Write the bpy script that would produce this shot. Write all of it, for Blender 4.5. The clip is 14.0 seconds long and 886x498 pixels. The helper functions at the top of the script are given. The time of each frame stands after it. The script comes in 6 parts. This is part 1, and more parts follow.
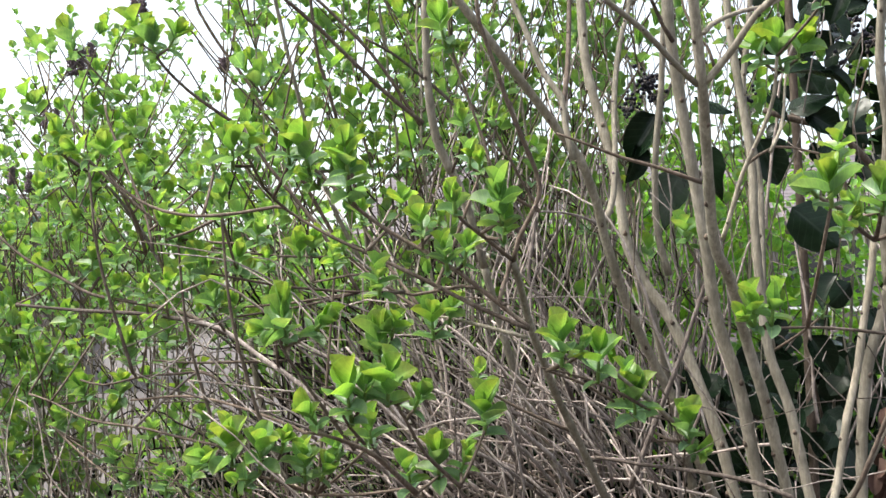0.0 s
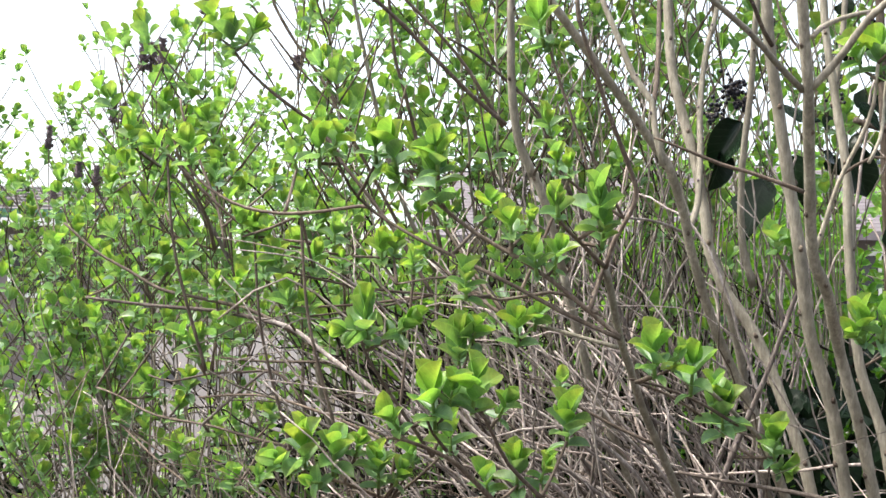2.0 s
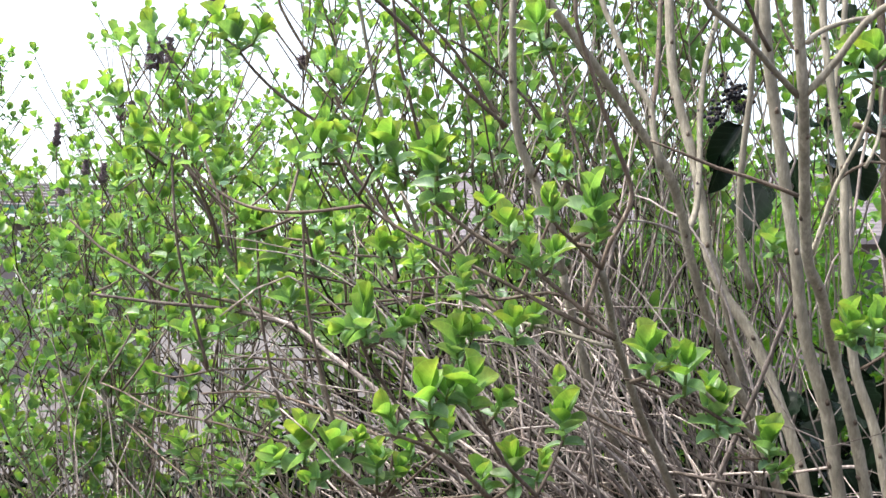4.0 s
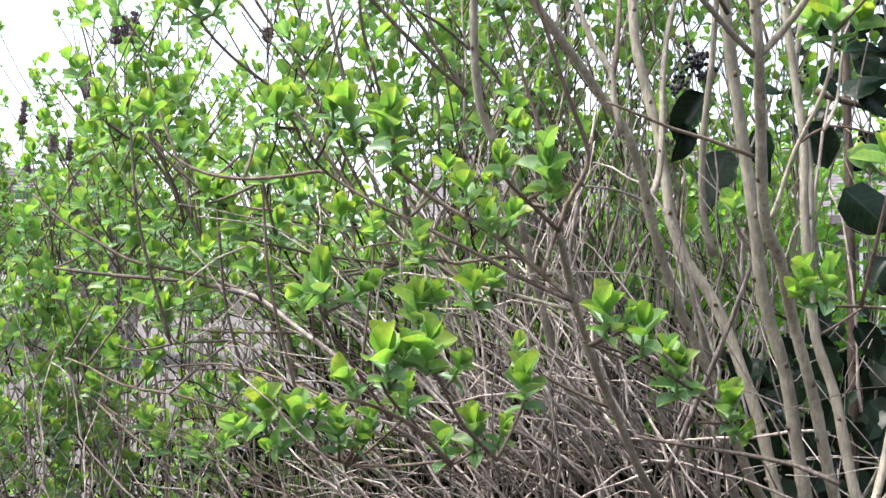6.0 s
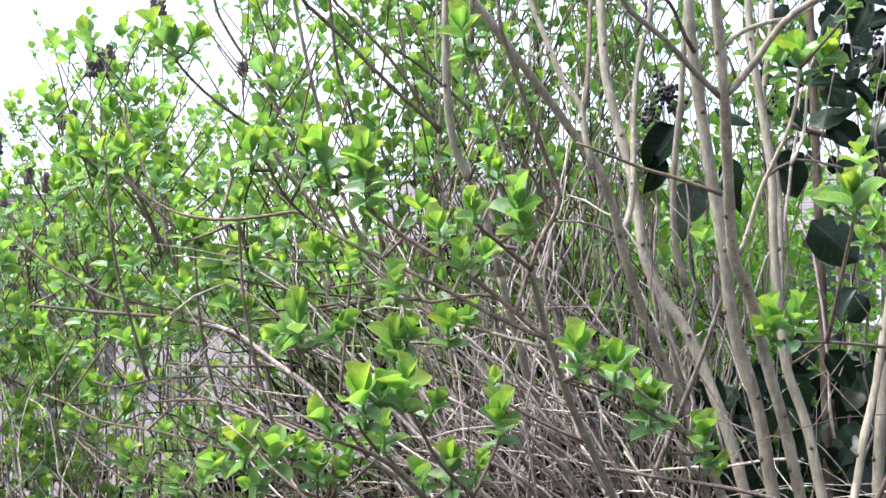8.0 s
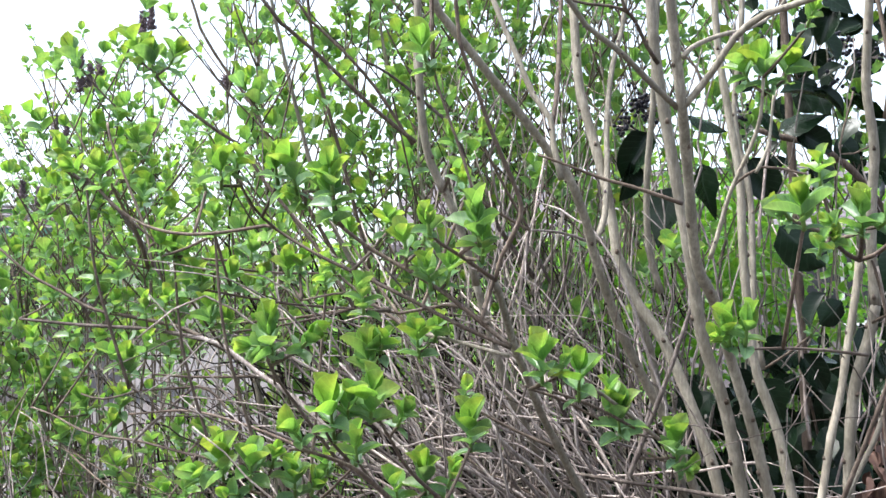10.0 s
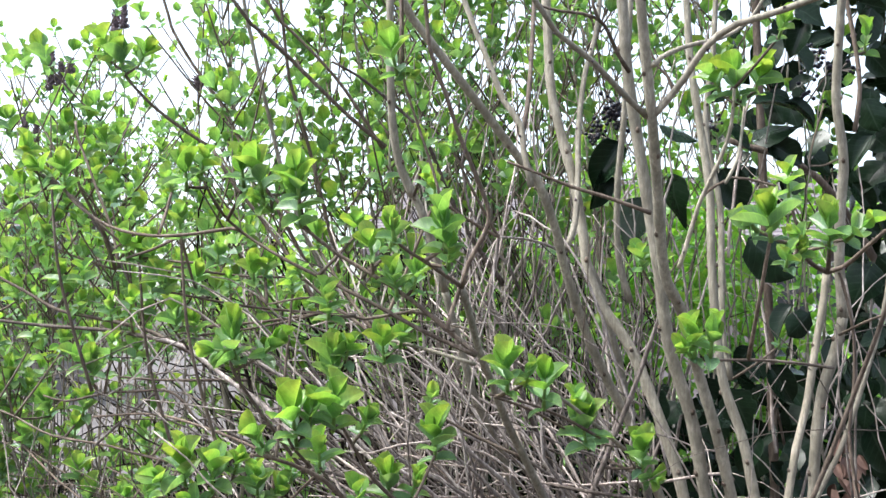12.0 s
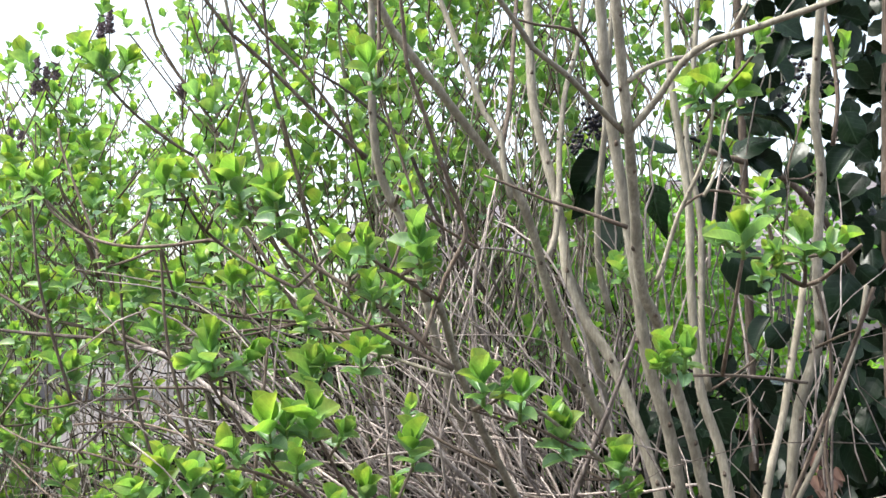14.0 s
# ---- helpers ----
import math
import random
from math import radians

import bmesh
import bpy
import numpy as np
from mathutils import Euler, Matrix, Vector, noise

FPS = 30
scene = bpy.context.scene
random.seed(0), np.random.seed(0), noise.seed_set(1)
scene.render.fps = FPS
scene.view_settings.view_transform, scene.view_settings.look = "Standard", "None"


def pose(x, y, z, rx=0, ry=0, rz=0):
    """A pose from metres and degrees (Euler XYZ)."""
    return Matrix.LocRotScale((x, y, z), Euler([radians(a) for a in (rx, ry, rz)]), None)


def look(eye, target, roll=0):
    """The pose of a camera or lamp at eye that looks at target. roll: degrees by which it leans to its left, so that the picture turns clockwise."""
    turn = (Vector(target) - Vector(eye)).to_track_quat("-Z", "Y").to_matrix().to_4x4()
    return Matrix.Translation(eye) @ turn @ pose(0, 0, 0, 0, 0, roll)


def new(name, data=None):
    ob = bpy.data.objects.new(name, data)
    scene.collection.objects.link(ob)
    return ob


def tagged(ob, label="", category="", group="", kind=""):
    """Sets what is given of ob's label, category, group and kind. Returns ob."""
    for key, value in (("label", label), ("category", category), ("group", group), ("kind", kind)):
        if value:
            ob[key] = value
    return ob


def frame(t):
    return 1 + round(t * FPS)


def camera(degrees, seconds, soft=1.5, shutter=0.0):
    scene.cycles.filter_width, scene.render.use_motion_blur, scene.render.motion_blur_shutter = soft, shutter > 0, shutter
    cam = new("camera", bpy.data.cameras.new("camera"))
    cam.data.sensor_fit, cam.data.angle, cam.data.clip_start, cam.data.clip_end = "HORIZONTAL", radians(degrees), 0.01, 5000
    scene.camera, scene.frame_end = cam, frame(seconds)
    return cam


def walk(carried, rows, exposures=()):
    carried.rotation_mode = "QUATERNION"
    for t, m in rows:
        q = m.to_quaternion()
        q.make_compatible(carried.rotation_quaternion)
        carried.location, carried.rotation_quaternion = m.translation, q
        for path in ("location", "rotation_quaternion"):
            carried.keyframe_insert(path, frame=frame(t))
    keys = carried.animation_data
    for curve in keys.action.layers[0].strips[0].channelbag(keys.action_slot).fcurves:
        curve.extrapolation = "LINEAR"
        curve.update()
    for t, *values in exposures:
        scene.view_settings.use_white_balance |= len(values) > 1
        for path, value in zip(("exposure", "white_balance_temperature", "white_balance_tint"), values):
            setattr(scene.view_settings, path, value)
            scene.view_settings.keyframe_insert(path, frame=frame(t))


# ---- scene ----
cam = camera(42.0, 14.0, soft=1.5, shutter=0.0)
PATH = [
    (0, (0.0133, -0.0128, 1.4520), (0.0433, 1.9827, 1.5834), -1.10),
    (0.5, (-0.0035, -0.0196, 1.4527), (0.0243, 1.9755, 1.5891), -0.70),
    (1, (-0.0183, 0.0043, 1.4590), (-0.0000, 1.9994, 1.5984), -0.08),
    (1.3, (-0.0251, 0.0136, 1.4487), (-0.0566, 2.0086, 1.5870), -0.64),
    (1.5, (-0.0287, 0.0172, 1.4544), (-0.0749, 2.0116, 1.5969), 0.31),
    (2, (-0.0298, 0.0179, 1.4542), (-0.0827, 2.0125, 1.5920), 0.62),
    (2.2, (-0.0337, 0.0172, 1.4589), (-0.0859, 2.0122, 1.5914), 0.72),
    (4.3, (-0.0112, 0.0021, 1.4495), (-0.0771, 1.9962, 1.5878), 1.20),
    (4.5, (-0.0050, 0.0061, 1.4455), (-0.0531, 2.0009, 1.5813), 1.32),
    (5, (-0.0077, 0.0090, 1.4440), (-0.0619, 2.0040, 1.5736), 1.24),
    (5.5, (-0.0059, 0.0142, 1.4338), (-0.0447, 2.0101, 1.5557), 0.41),
    (6, (0.0021, 0.0090, 1.4327), (-0.0248, 2.0058, 1.5424), 0.72),
    (6.5, (-0.0014, 0.0117, 1.4333), (-0.0200, 2.0094, 1.5285), 0.97),
    (7, (0.0032, 0.0046, 1.4455), (-0.0079, 2.0012, 1.5614), 0.24),
    (7.5, (-0.0000, -0.0000, 1.4500), (0.0000, 1.9951, 1.5895), -0.00),
    (8, (0.0080, -0.0075, 1.4535), (0.0165, 1.9873, 1.5968), -0.08),
    (8.2, (0.0111, -0.0106, 1.4517), (0.0243, 1.9840, 1.5979), -0.10),
    (10.3, (0.0526, -0.0324, 1.4620), (0.0507, 1.9615, 1.6179), -0.89),
    (10.5, (0.0510, -0.0336, 1.4643), (0.0532, 1.9598, 1.6264), -0.83),
    (11, (0.0626, -0.0392, 1.4645), (0.0761, 1.9539, 1.6290), -0.80),
    (11.5, (0.0657, -0.0326, 1.4623), (0.0930, 1.9606, 1.6251), -0.81),
    (12, (0.0598, -0.0205, 1.4601), (0.1014, 1.9725, 1.6213), -0.03),
    (12.5, (0.0491, -0.0132, 1.4585), (0.1024, 1.9801, 1.6121), 0.60),
    (13, (0.0455, -0.0137, 1.4631), (0.0974, 1.9798, 1.6158), 0.90),
    (13.5, (0.0572, -0.0228, 1.4720), (0.0977, 1.9704, 1.6311), 0.28),
    (14, (0.0744, -0.0251, 1.4728), (0.1317, 1.9673, 1.6363), 0.15),
]
EXPOSURES = [(0.0, 1.7, 6850, 7), (1.5, 1.88, 6850, 7), (4.5, 1.92, 6550, 8), (6.0, 1.96, 6500, 8), (7.5, 2.1, 6250, 9), (10.5, 1.92, 6250, 8), (12.5, 1.92, 6350, 6), (14.0, 1.95, 6600, 5)]
walk(cam, [(t, look(eye, target, roll)) for t, eye, target, roll in PATH], EXPOSURES)

# ---- light ----
world = bpy.data.worlds.new("overcast_sky")
scene.world = world
world.use_nodes = True
wn, wl = world.node_tree.nodes, world.node_tree.links
sky = wn.new("ShaderNodeTexSky")
sky.sky_type, sky.sun_disc = "NISHITA", False
sky.sun_elevation, sky.sun_rotation = radians(61), radians(-98.7)
sky.air_density, sky.dust_density, sky.ozone_density = 1.0, 4.0, 1.0
veil = wn.new("ShaderNodeHueSaturation")
veil.inputs["Saturation"].default_value = 0.6
wl.new(sky.outputs[0], veil.inputs["Color"])
wl.new(veil.outputs[0], wn["Background"].inputs["Color"])
wn["Background"].inputs["Strength"].default_value = 0.15

sun_data = bpy.data.lights.new("sun", "SUN")
sun_data.energy, sun_data.angle, sun_data.color = 1.9, radians(20), (1.0, 0.98, 0.95)
sun = new("sun", sun_data)
sun.matrix_world = look((-2.3, -0.35, 5.0), (0, 0, 0.8))


# ---- materials ----
def material(name):
    m = bpy.data.materials.new(name)
    m.use_nodes = True
    return m, m.node_tree.nodes, m.node_tree.links, m.node_tree.nodes["Principled BSDF"]


def ramp(nodes, stops):
    r = nodes.new("ShaderNodeValToRGB")
    r.color_ramp.elements[0].position, r.color_ramp.elements[0].color = stops[0][0], (*stops[0][1], 1)
    r.color_ramp.elements[1].position, r.color_ramp.elements[1].color = stops[-1][0], (*stops[-1][1], 1)
    for at, colour in stops[1:-1]:
        e = r.color_ramp.elements.new(at)
        e.color = (*colour, 1)
    return r


def math_node(nodes, links, op, a, b):
    n = nodes.new("ShaderNodeMath")
    n.operation = op
    for k, v in enumerate((a, b)):
        if isinstance(v, (int, float)):
            n.inputs[k].default_value = v
        else:
            links.new(v, n.inputs[k])
    return n.outputs[0]


def mixed(nodes, links, factor, a, b, blend="MIX"):
    n = nodes.new("ShaderNodeMix")
    n.data_type, n.blend_type = "RGBA", blend
    for key, v in ((0, factor), (6, a), (7, b)):
        if isinstance(v, (int, float)):
            n.inputs[key].default_value = v
        elif isinstance(v, tuple):
            n.inputs[key].default_value = (*v, 1)
        else:
            links.new(v, n.inputs[key])
    return n.outputs[2]


def noise_tex(nodes, links, scale, detail=4.0, vector=None, rough=0.55):
    n = nodes.new("ShaderNodeTexNoise")
    n.inputs["Scale"].default_value, n.inputs["Detail"].default_value, n.inputs["Roughness"].default_value = scale, detail, rough
    if vector is not None:
        links.new(vector, n.inputs["Vector"])
    return n.outputs["Fac"]


def chance(nodes, links):
    """A number from 0 to 1 that differs from piece to piece."""
    g, o = nodes.new("ShaderNodeNewGeometry"), nodes.new("ShaderNodeObjectInfo")
    s = math_node(nodes, links, "ADD", g.outputs["Random Per Island"], o.outputs["Random"])
    return math_node(nodes, links, "FRACT", s, 0.0)


def bark_material(name, dark, mid, light, spots=0.5, vary=0.2, shine=0.3, common=1.0):
    m, n, l, b = material(name)
    pos = n.new("ShaderNodeNewGeometry").outputs["Position"]
    long = n.new("ShaderNodeMapping")
    long.inputs["Scale"].default_value = (1, 1, 0.22)
    l.new(pos, long.inputs["Vector"])
    streaks = noise_tex(n, l, 260, 5, long.outputs[0], 0.65)
    patches = noise_tex(n, l, 28, 3, pos)
    r = ramp(n, [(0.25, dark), (0.5, mid), (0.75, light)])
    l.new(math_node(n, l, "ADD", math_node(n, l, "MULTIPLY", streaks, 0.55), math_node(n, l, "MULTIPLY", patches, 0.45)), r.inputs[0])
    # corky pores
    v = n.new("ShaderNodeTexVoronoi")
    v.inputs["Scale"].default_value = 190
    l.new(pos, v.inputs["Vector"])
    pore = ramp(n, [(0.0, (1, 1, 1)), (0.2, (0, 0, 0))])
    l.new(v.outputs["Distance"], pore.inputs[0])
    col = mixed(n, l, math_node(n, l, "MULTIPLY", pore.outputs[0], spots), r.outputs[0], tuple(c * 0.45 for c in dark))
    tone = ramp(n, [(0.0, (1 - vary, 1 - vary * 1.03, 1 - vary * 1.06)), (0.5, (common, common, common)), (1.0, (1 + vary * 0.7, 1 + vary * 0.6, 1 + vary * 0.5))])
    l.new(chance(n, l), tone.inputs[0])
    col = mixed(n, l, 1.0, col, tone.outputs[0], "MULTIPLY")
    l.new(col, b.inputs["Base Color"])
    b.inputs["Roughness"].default_value = 0.75
    b.inputs["Specular IOR Level"].default_value = shine
    bump = n.new("ShaderNodeBump")
    bump.inputs["Strength"].default_value, bump.inputs["Distance"].default_value = 0.5, 0.0015
    l.new(streaks, bump.inputs["Height"])
    l.new(bump.outputs[0], b.inputs["Normal"])
    return m


def leaf_material(name, base, middle, tip, old, gloss, through_share, rib=0.35, shine=0.5):
    """Thin leaf: light comes back from the face and through the blade."""
    m, n, l, b = material(name)
    uv = n.new("ShaderNodeUVMap")
    sep = n.new("ShaderNodeSeparateXYZ")
    l.new(uv.outputs[0], sep.inputs[0])
    pick = chance(n, l)
    along = ramp(n, [(0.05, base), (0.5, middle), (0.98, tip)])
    wob = math_node(n, l, "ADD", sep.outputs[1], math_node(n, l, "MULTIPLY", math_node(n, l, "SUBTRACT", pick, 0.5), 0.5))
    l.new(wob, along.inputs[0])
    # u carries the leaf's age in whole numbers
    age = math_node(n, l, "MULTIPLY", math_node(n, l, "FLOOR", sep.outputs[0], 0.0), 0.36)
    luck = math_node(n, l, "MULTIPLY", math_node(n, l, "FRACT", math_node(n, l, "MULTIPLY", pick, 7.31), 0.0), 0.4)
    col = mixed(n, l, math_node(n, l, "MINIMUM", math_node(n, l, "ADD", age, luck), 1.0), along.outputs[0], old)
    pos = n.new("ShaderNodeNewGeometry").outputs["Position"]
    mott = noise_tex(n, l, 120, 3, pos)
    tone = ramp(n, [(0.3, (0.75, 0.8, 0.75)), (0.7, (1.18, 1.12, 1.1))])
    l.new(mott, tone.inputs[0])
    col = mixed(n, l, 1.0, col, tone.outputs[0], "MULTIPLY")
    # pale midrib, side veins and rim
    across = math_node(n, l, "ABSOLUTE", math_node(n, l, "SUBTRACT", math_node(n, l, "FRACT", sep.outputs[0], 0.0), 0.5), 0.0)
    line = ramp(n, [(0.0, (1, 1, 1)), (0.045, (0, 0, 0))])
    l.new(across, line.inputs[0])
    side = math_node(n, l, "SINE", math_node(n, l, "MULTIPLY", math_node(n, l, "SUBTRACT", sep.outputs[1], math_node(n, l, "MULTIPLY", across, 0.55)), 44.0), 0.0)
    veins = math_node(n, l, "MULTIPLY", math_node(n, l, "GREATER_THAN", side, 0.86), 0.3)
    rim = math_node(n, l, "MULTIPLY", math_node(n, l, "GREATER_THAN", across, 0.462), 0.7)
    lines = math_node(n, l, "MAXIMUM", math_node(n, l, "MAXIMUM", line.outputs[0], veins), rim)
    col = mixed(n, l, math_node(n, l, "MULTIPLY", lines, rib), col, tuple(min(1, c * 1.8 + 0.04) for c in middle))
    l.new(col, b.inputs["Base Color"])
    b.inputs["Roughness"].default_value = gloss
    b.inputs["Specular IOR Level"].default_value = shine
    bump = n.new("ShaderNodeBump")
    bump.inputs["Strength"].default_value, bump.inputs["Distance"].default_value = 0.35, 0.001
    l.new(math_node(n, l, "SUBTRACT", mott, math_node(n, l, "MULTIPLY", lines, 0.6)), bump.inputs["Height"])
    l.new(bump.outputs[0], b.inputs["Normal"])
    t = n.new("ShaderNodeBsdfTranslucent")
    l.new(mixed(n, l, 1.0, col, (1.35, 1.28, 0.72), "MULTIPLY"), t.inputs["Color"])
    mix = n.new("ShaderNodeMixShader")
    mix.inputs[0].default_value = through_share
    l.new(b.outputs[0], mix.inputs[1])
    l.new(t.outputs[0], mix.inputs[2])
    l.new(mix.outputs[0], n["Material Output"].inputs["Surface"])
    return m


def plain_material(name, a, c, scale, roughness=0.8, bump_size=0.0, vary=0.25, shine=0.5):
    m, n, l, b = material(name)
    pos = n.new("ShaderNodeNewGeometry").outputs["Position"]
    f = math_node(n, l, "ADD", math_node(n, l, "MULTIPLY", noise_tex(n, l, scale, 5, pos), 0.6), math_node(n, l, "MULTIPLY", noise_tex(n, l, scale * 0.13, 3, pos), 0.4))
    r = ramp(n, [(0.3, a), (0.7, c)])
    l.new(f, r.inputs[0])
    tone = ramp(n, [(0.0, (1 - vary,) * 3), (1.0, (1 + vary,) * 3)])
    l.new(chance(n, l), tone.inputs[0])
    l.new(mixed(n, l, 1.0, r.outputs[0], tone.outputs[0], "MULTIPLY"), b.inputs["Base Color"])
    b.inputs["Roughness"].default_value, b.inputs["Specular IOR Level"].default_value = roughness, shine
    if bump_size:
        bump = n.new("ShaderNodeBump")
        bump.inputs["Strength"].default_value, bump.inputs["Distance"].default_value = 0.6, bump_size
        l.new(f, bump.inputs["Height"])
        l.new(bump.outputs[0], b.inputs["Normal"])
    return m


BARK = bark_material("lilac_bark", (0.076, 0.067, 0.052), (0.205, 0.184, 0.146), (0.43, 0.393, 0.33))
# dry twig bark with the hedge's inner shade put into its colour
SHADED_DRY = bark_material("shade_tinted_twig_bark", (0.009, 0.007, 0.0065), (0.026, 0.021, 0.019), (0.085, 0.07, 0.064), 0.3, 0.6, 0.05)
TWIG = bark_material("young_twig_bark", (0.036, 0.027, 0.022), (0.105, 0.08, 0.064), (0.28, 0.23, 0.19), 0.3, 0.3, 0.2)
DRY = bark_material("dry_twig_bark", (0.06, 0.049, 0.045), (0.27, 0.232, 0.22), (0.8, 0.73, 0.69), 0.2, 0.72, 0.15, 0.8)
LEAF = leaf_material("young_lilac_leaf", (0.095, 0.24, 0.055), (0.17, 0.34, 0.054), (0.265, 0.35, 0.064), (0.12, 0.23, 0.155), 0.4, 0.52, 0.35, 0.8)
GREEN_STEM = plain_material("green_shoot_skin", (0.1, 0.2, 0.04), (0.16, 0.24, 0.06), 60, 0.5)
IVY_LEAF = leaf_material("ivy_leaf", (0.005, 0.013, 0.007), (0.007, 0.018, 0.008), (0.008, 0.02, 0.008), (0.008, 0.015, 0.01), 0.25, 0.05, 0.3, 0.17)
SHRUB_LEAF = leaf_material("bright_shrub_leaf", (0.1, 0.27, 0.04), (0.17, 0.38, 0.05), (0.26, 0.42, 0.06), (0.06, 0.18, 0.05), 0.32, 0.45)
BERRY = plain_material("ivy_berry_skin", (0.008, 0.008, 0.013), (0.02, 0.019, 0.03), 300, 0.4, shine=0.2)
HUSK = plain_material("dry_husk", (0.06, 0.042, 0.052), (0.15, 0.108, 0.125), 220, 0.85)
DEAD_LEAF = plain_material("dead_leaf", (0.06, 0.032, 0.024), (0.15, 0.085, 0.065), 60, 0.8)
GREEN_BOARD = plain_material("green_painted_board", (0.05, 0.14, 0.1), (0.08, 0.2, 0.14), 5, 0.6)
SOIL = plain_material("soil_and_litter", (0.03, 0.024, 0.019), (0.085, 0.07, 0.055), 14, 0.95, 0.02)
ROOF = plain_material("roof_tile", (0.11, 0.1, 0.105), (0.2, 0.18, 0.185), 5, 0.85, vary=0.07)
PINK_ROOF = plain_material("pinkish_roof_tile", (0.09, 0.078, 0.086), (0.14, 0.122, 0.133), 5, 0.8, vary=0.04)
GRAVEL = plain_material("pale_gravel", (0.05, 0.042, 0.042), (0.12, 0.104, 0.1), 9, 0.95, 0.01)
BRICK = plain_material("brown_brick", (0.08, 0.06, 0.05), (0.15, 0.115, 0.1), 7, 0.9, 0.004)
RENDER_WALL = plain_material("pinkish_brick_wall", (0.12, 0.102, 0.1), (0.19, 0.165, 0.165), 4, 0.9)
WHITE_PAINT = plain_material("white_paint", (0.72, 0.72, 0.7), (0.82, 0.82, 0.8), 6, 0.5)
DARK_GLASS = plain_material("dark_window", (0.02, 0.022, 0.025), (0.04, 0.042, 0.045), 2, 0.1)


# ---- mesh helpers ----
def mesh_object(name, verts, faces, mat, parent=None, label="", uvs=None, smooth=True):
    me = bpy.data.meshes.new(name)
    me.from_pydata(verts, [], faces)
    if uvs is not None:
        layer = me.uv_layers.new(name="UVMap")
        idx = np.zeros(len(me.loops), dtype=np.int32)
        me.loops.foreach_get("vertex_index", idx)
        layer.data.foreach_set("uv", np.asarray(uvs, dtype=np.float32)[idx].ravel())
    if smooth:
        me.polygons.foreach_set("use_smooth", [True] * len(me.polygons))
    me.materials.append(mat)
    me.update()
    ob = new(name, me)
    if parent is not None:
        ob.parent = parent
    if label:
        tagged(ob, label)
    return ob


def thing(name, label, category, at=(0, 0, 0), group="", kind=""):
    ob = new(name)
    ob.location = at
    return tagged(ob, label, category, group, kind)


def spline(points, step=0.03):
    """A smooth line through a few places, sampled about every step metres."""
    p = [np.array(q, float) for q in points]
    if len(p) == 2:
        n = max(2, int(np.linalg.norm(p[1] - p[0]) / step))
        return np.array([p[0] + (p[1] - p[0]) * k / n for k in range(n + 1)])
    p = [2 * p[0] - p[1]] + p + [2 * p[-1] - p[-2]]
    out = []
    for a, b, c, d in zip(p, p[1:], p[2:], p[3:]):
        n = max(2, int(np.linalg.norm(c - b) / step))
        for k in range(n):
            t = k / n
            out.append(0.5 * (2 * b + (c - a) * t + (2 * a - 5 * b + 4 * c - d) * t * t + (3 * b - a - 3 * c + d) * t ** 3))
    out.append(p[-2])
    return np.array(out)


def tube(line, radii, sides=8):
    """Vertices and faces of a round stem along a line."""
    n = len(line)
    radii = np.asarray(radii, float) * np.ones(n)
    tan = np.gradient(line, axis=0)
    tan /= np.linalg.norm(tan, axis=1)[:, None] + 1e-9
    ref = np.array([0.0, 1.0, 0.0]) if abs(tan[0][1]) < 0.9 else np.array([1.0, 0.0, 0.0])
    u = np.cross(tan, ref)
    u /= np.linalg.norm(u, axis=1)[:, None] + 1e-9
    v = np.cross(tan, u)
    a = np.arange(sides) * 2 * np.pi / sides
    ring = np.cos(a)[None, :, None] * u[:, None] + np.sin(a)[None, :, None] * v[:, None]
    verts = (line[:, None] + ring * radii[:, None, None]).reshape(-1, 3)
    i, j = np.meshgrid(np.arange(n - 1), np.arange(sides), indexing="ij")
    i, j = i.ravel(), j.ravel()
    k = (j + 1) % sides
    faces = np.stack([i * sides + j, i * sides + k, (i + 1) * sides + k, (i + 1) * sides + j], 1).tolist()
    faces += [list(range(sides))[::-1], [(n - 1) * sides + q for q in range(sides)]]
    return verts, faces


def stem_shape(points, r0, r1, rng, node_gap=0.085, sides=10, rough=0.06, wander=0.0):
    """A woody stem: tapering, a little crooked, swollen at its nodes."""
    line = spline(points, 0.012 if r0 > 0.006 else 0.02)
    n = len(line)
    along = np.r_[0, np.cumsum(np.linalg.norm(np.diff(line, axis=0), axis=1))]
    r = r0 + (r1 - r0) * along / along[-1]
    phase = rng.random() * node_gap
    near = np.abs((along + phase + node_gap / 2) % node_gap - node_gap / 2)
    r = r * (1 + 0.1 * np.exp(-(near / 0.006) ** 2)) * (1 + rough * (rng.random(n) - 0.5))
    if wander:
        k = 2 * np.pi * along / (node_gap * 2)
        line = line + np.stack([np.sin(k + phase * 40), np.cos(k * 0.9), 0 * k], 1) * wander
    verts, faces = tube(line, r, sides)
    return verts, faces, line


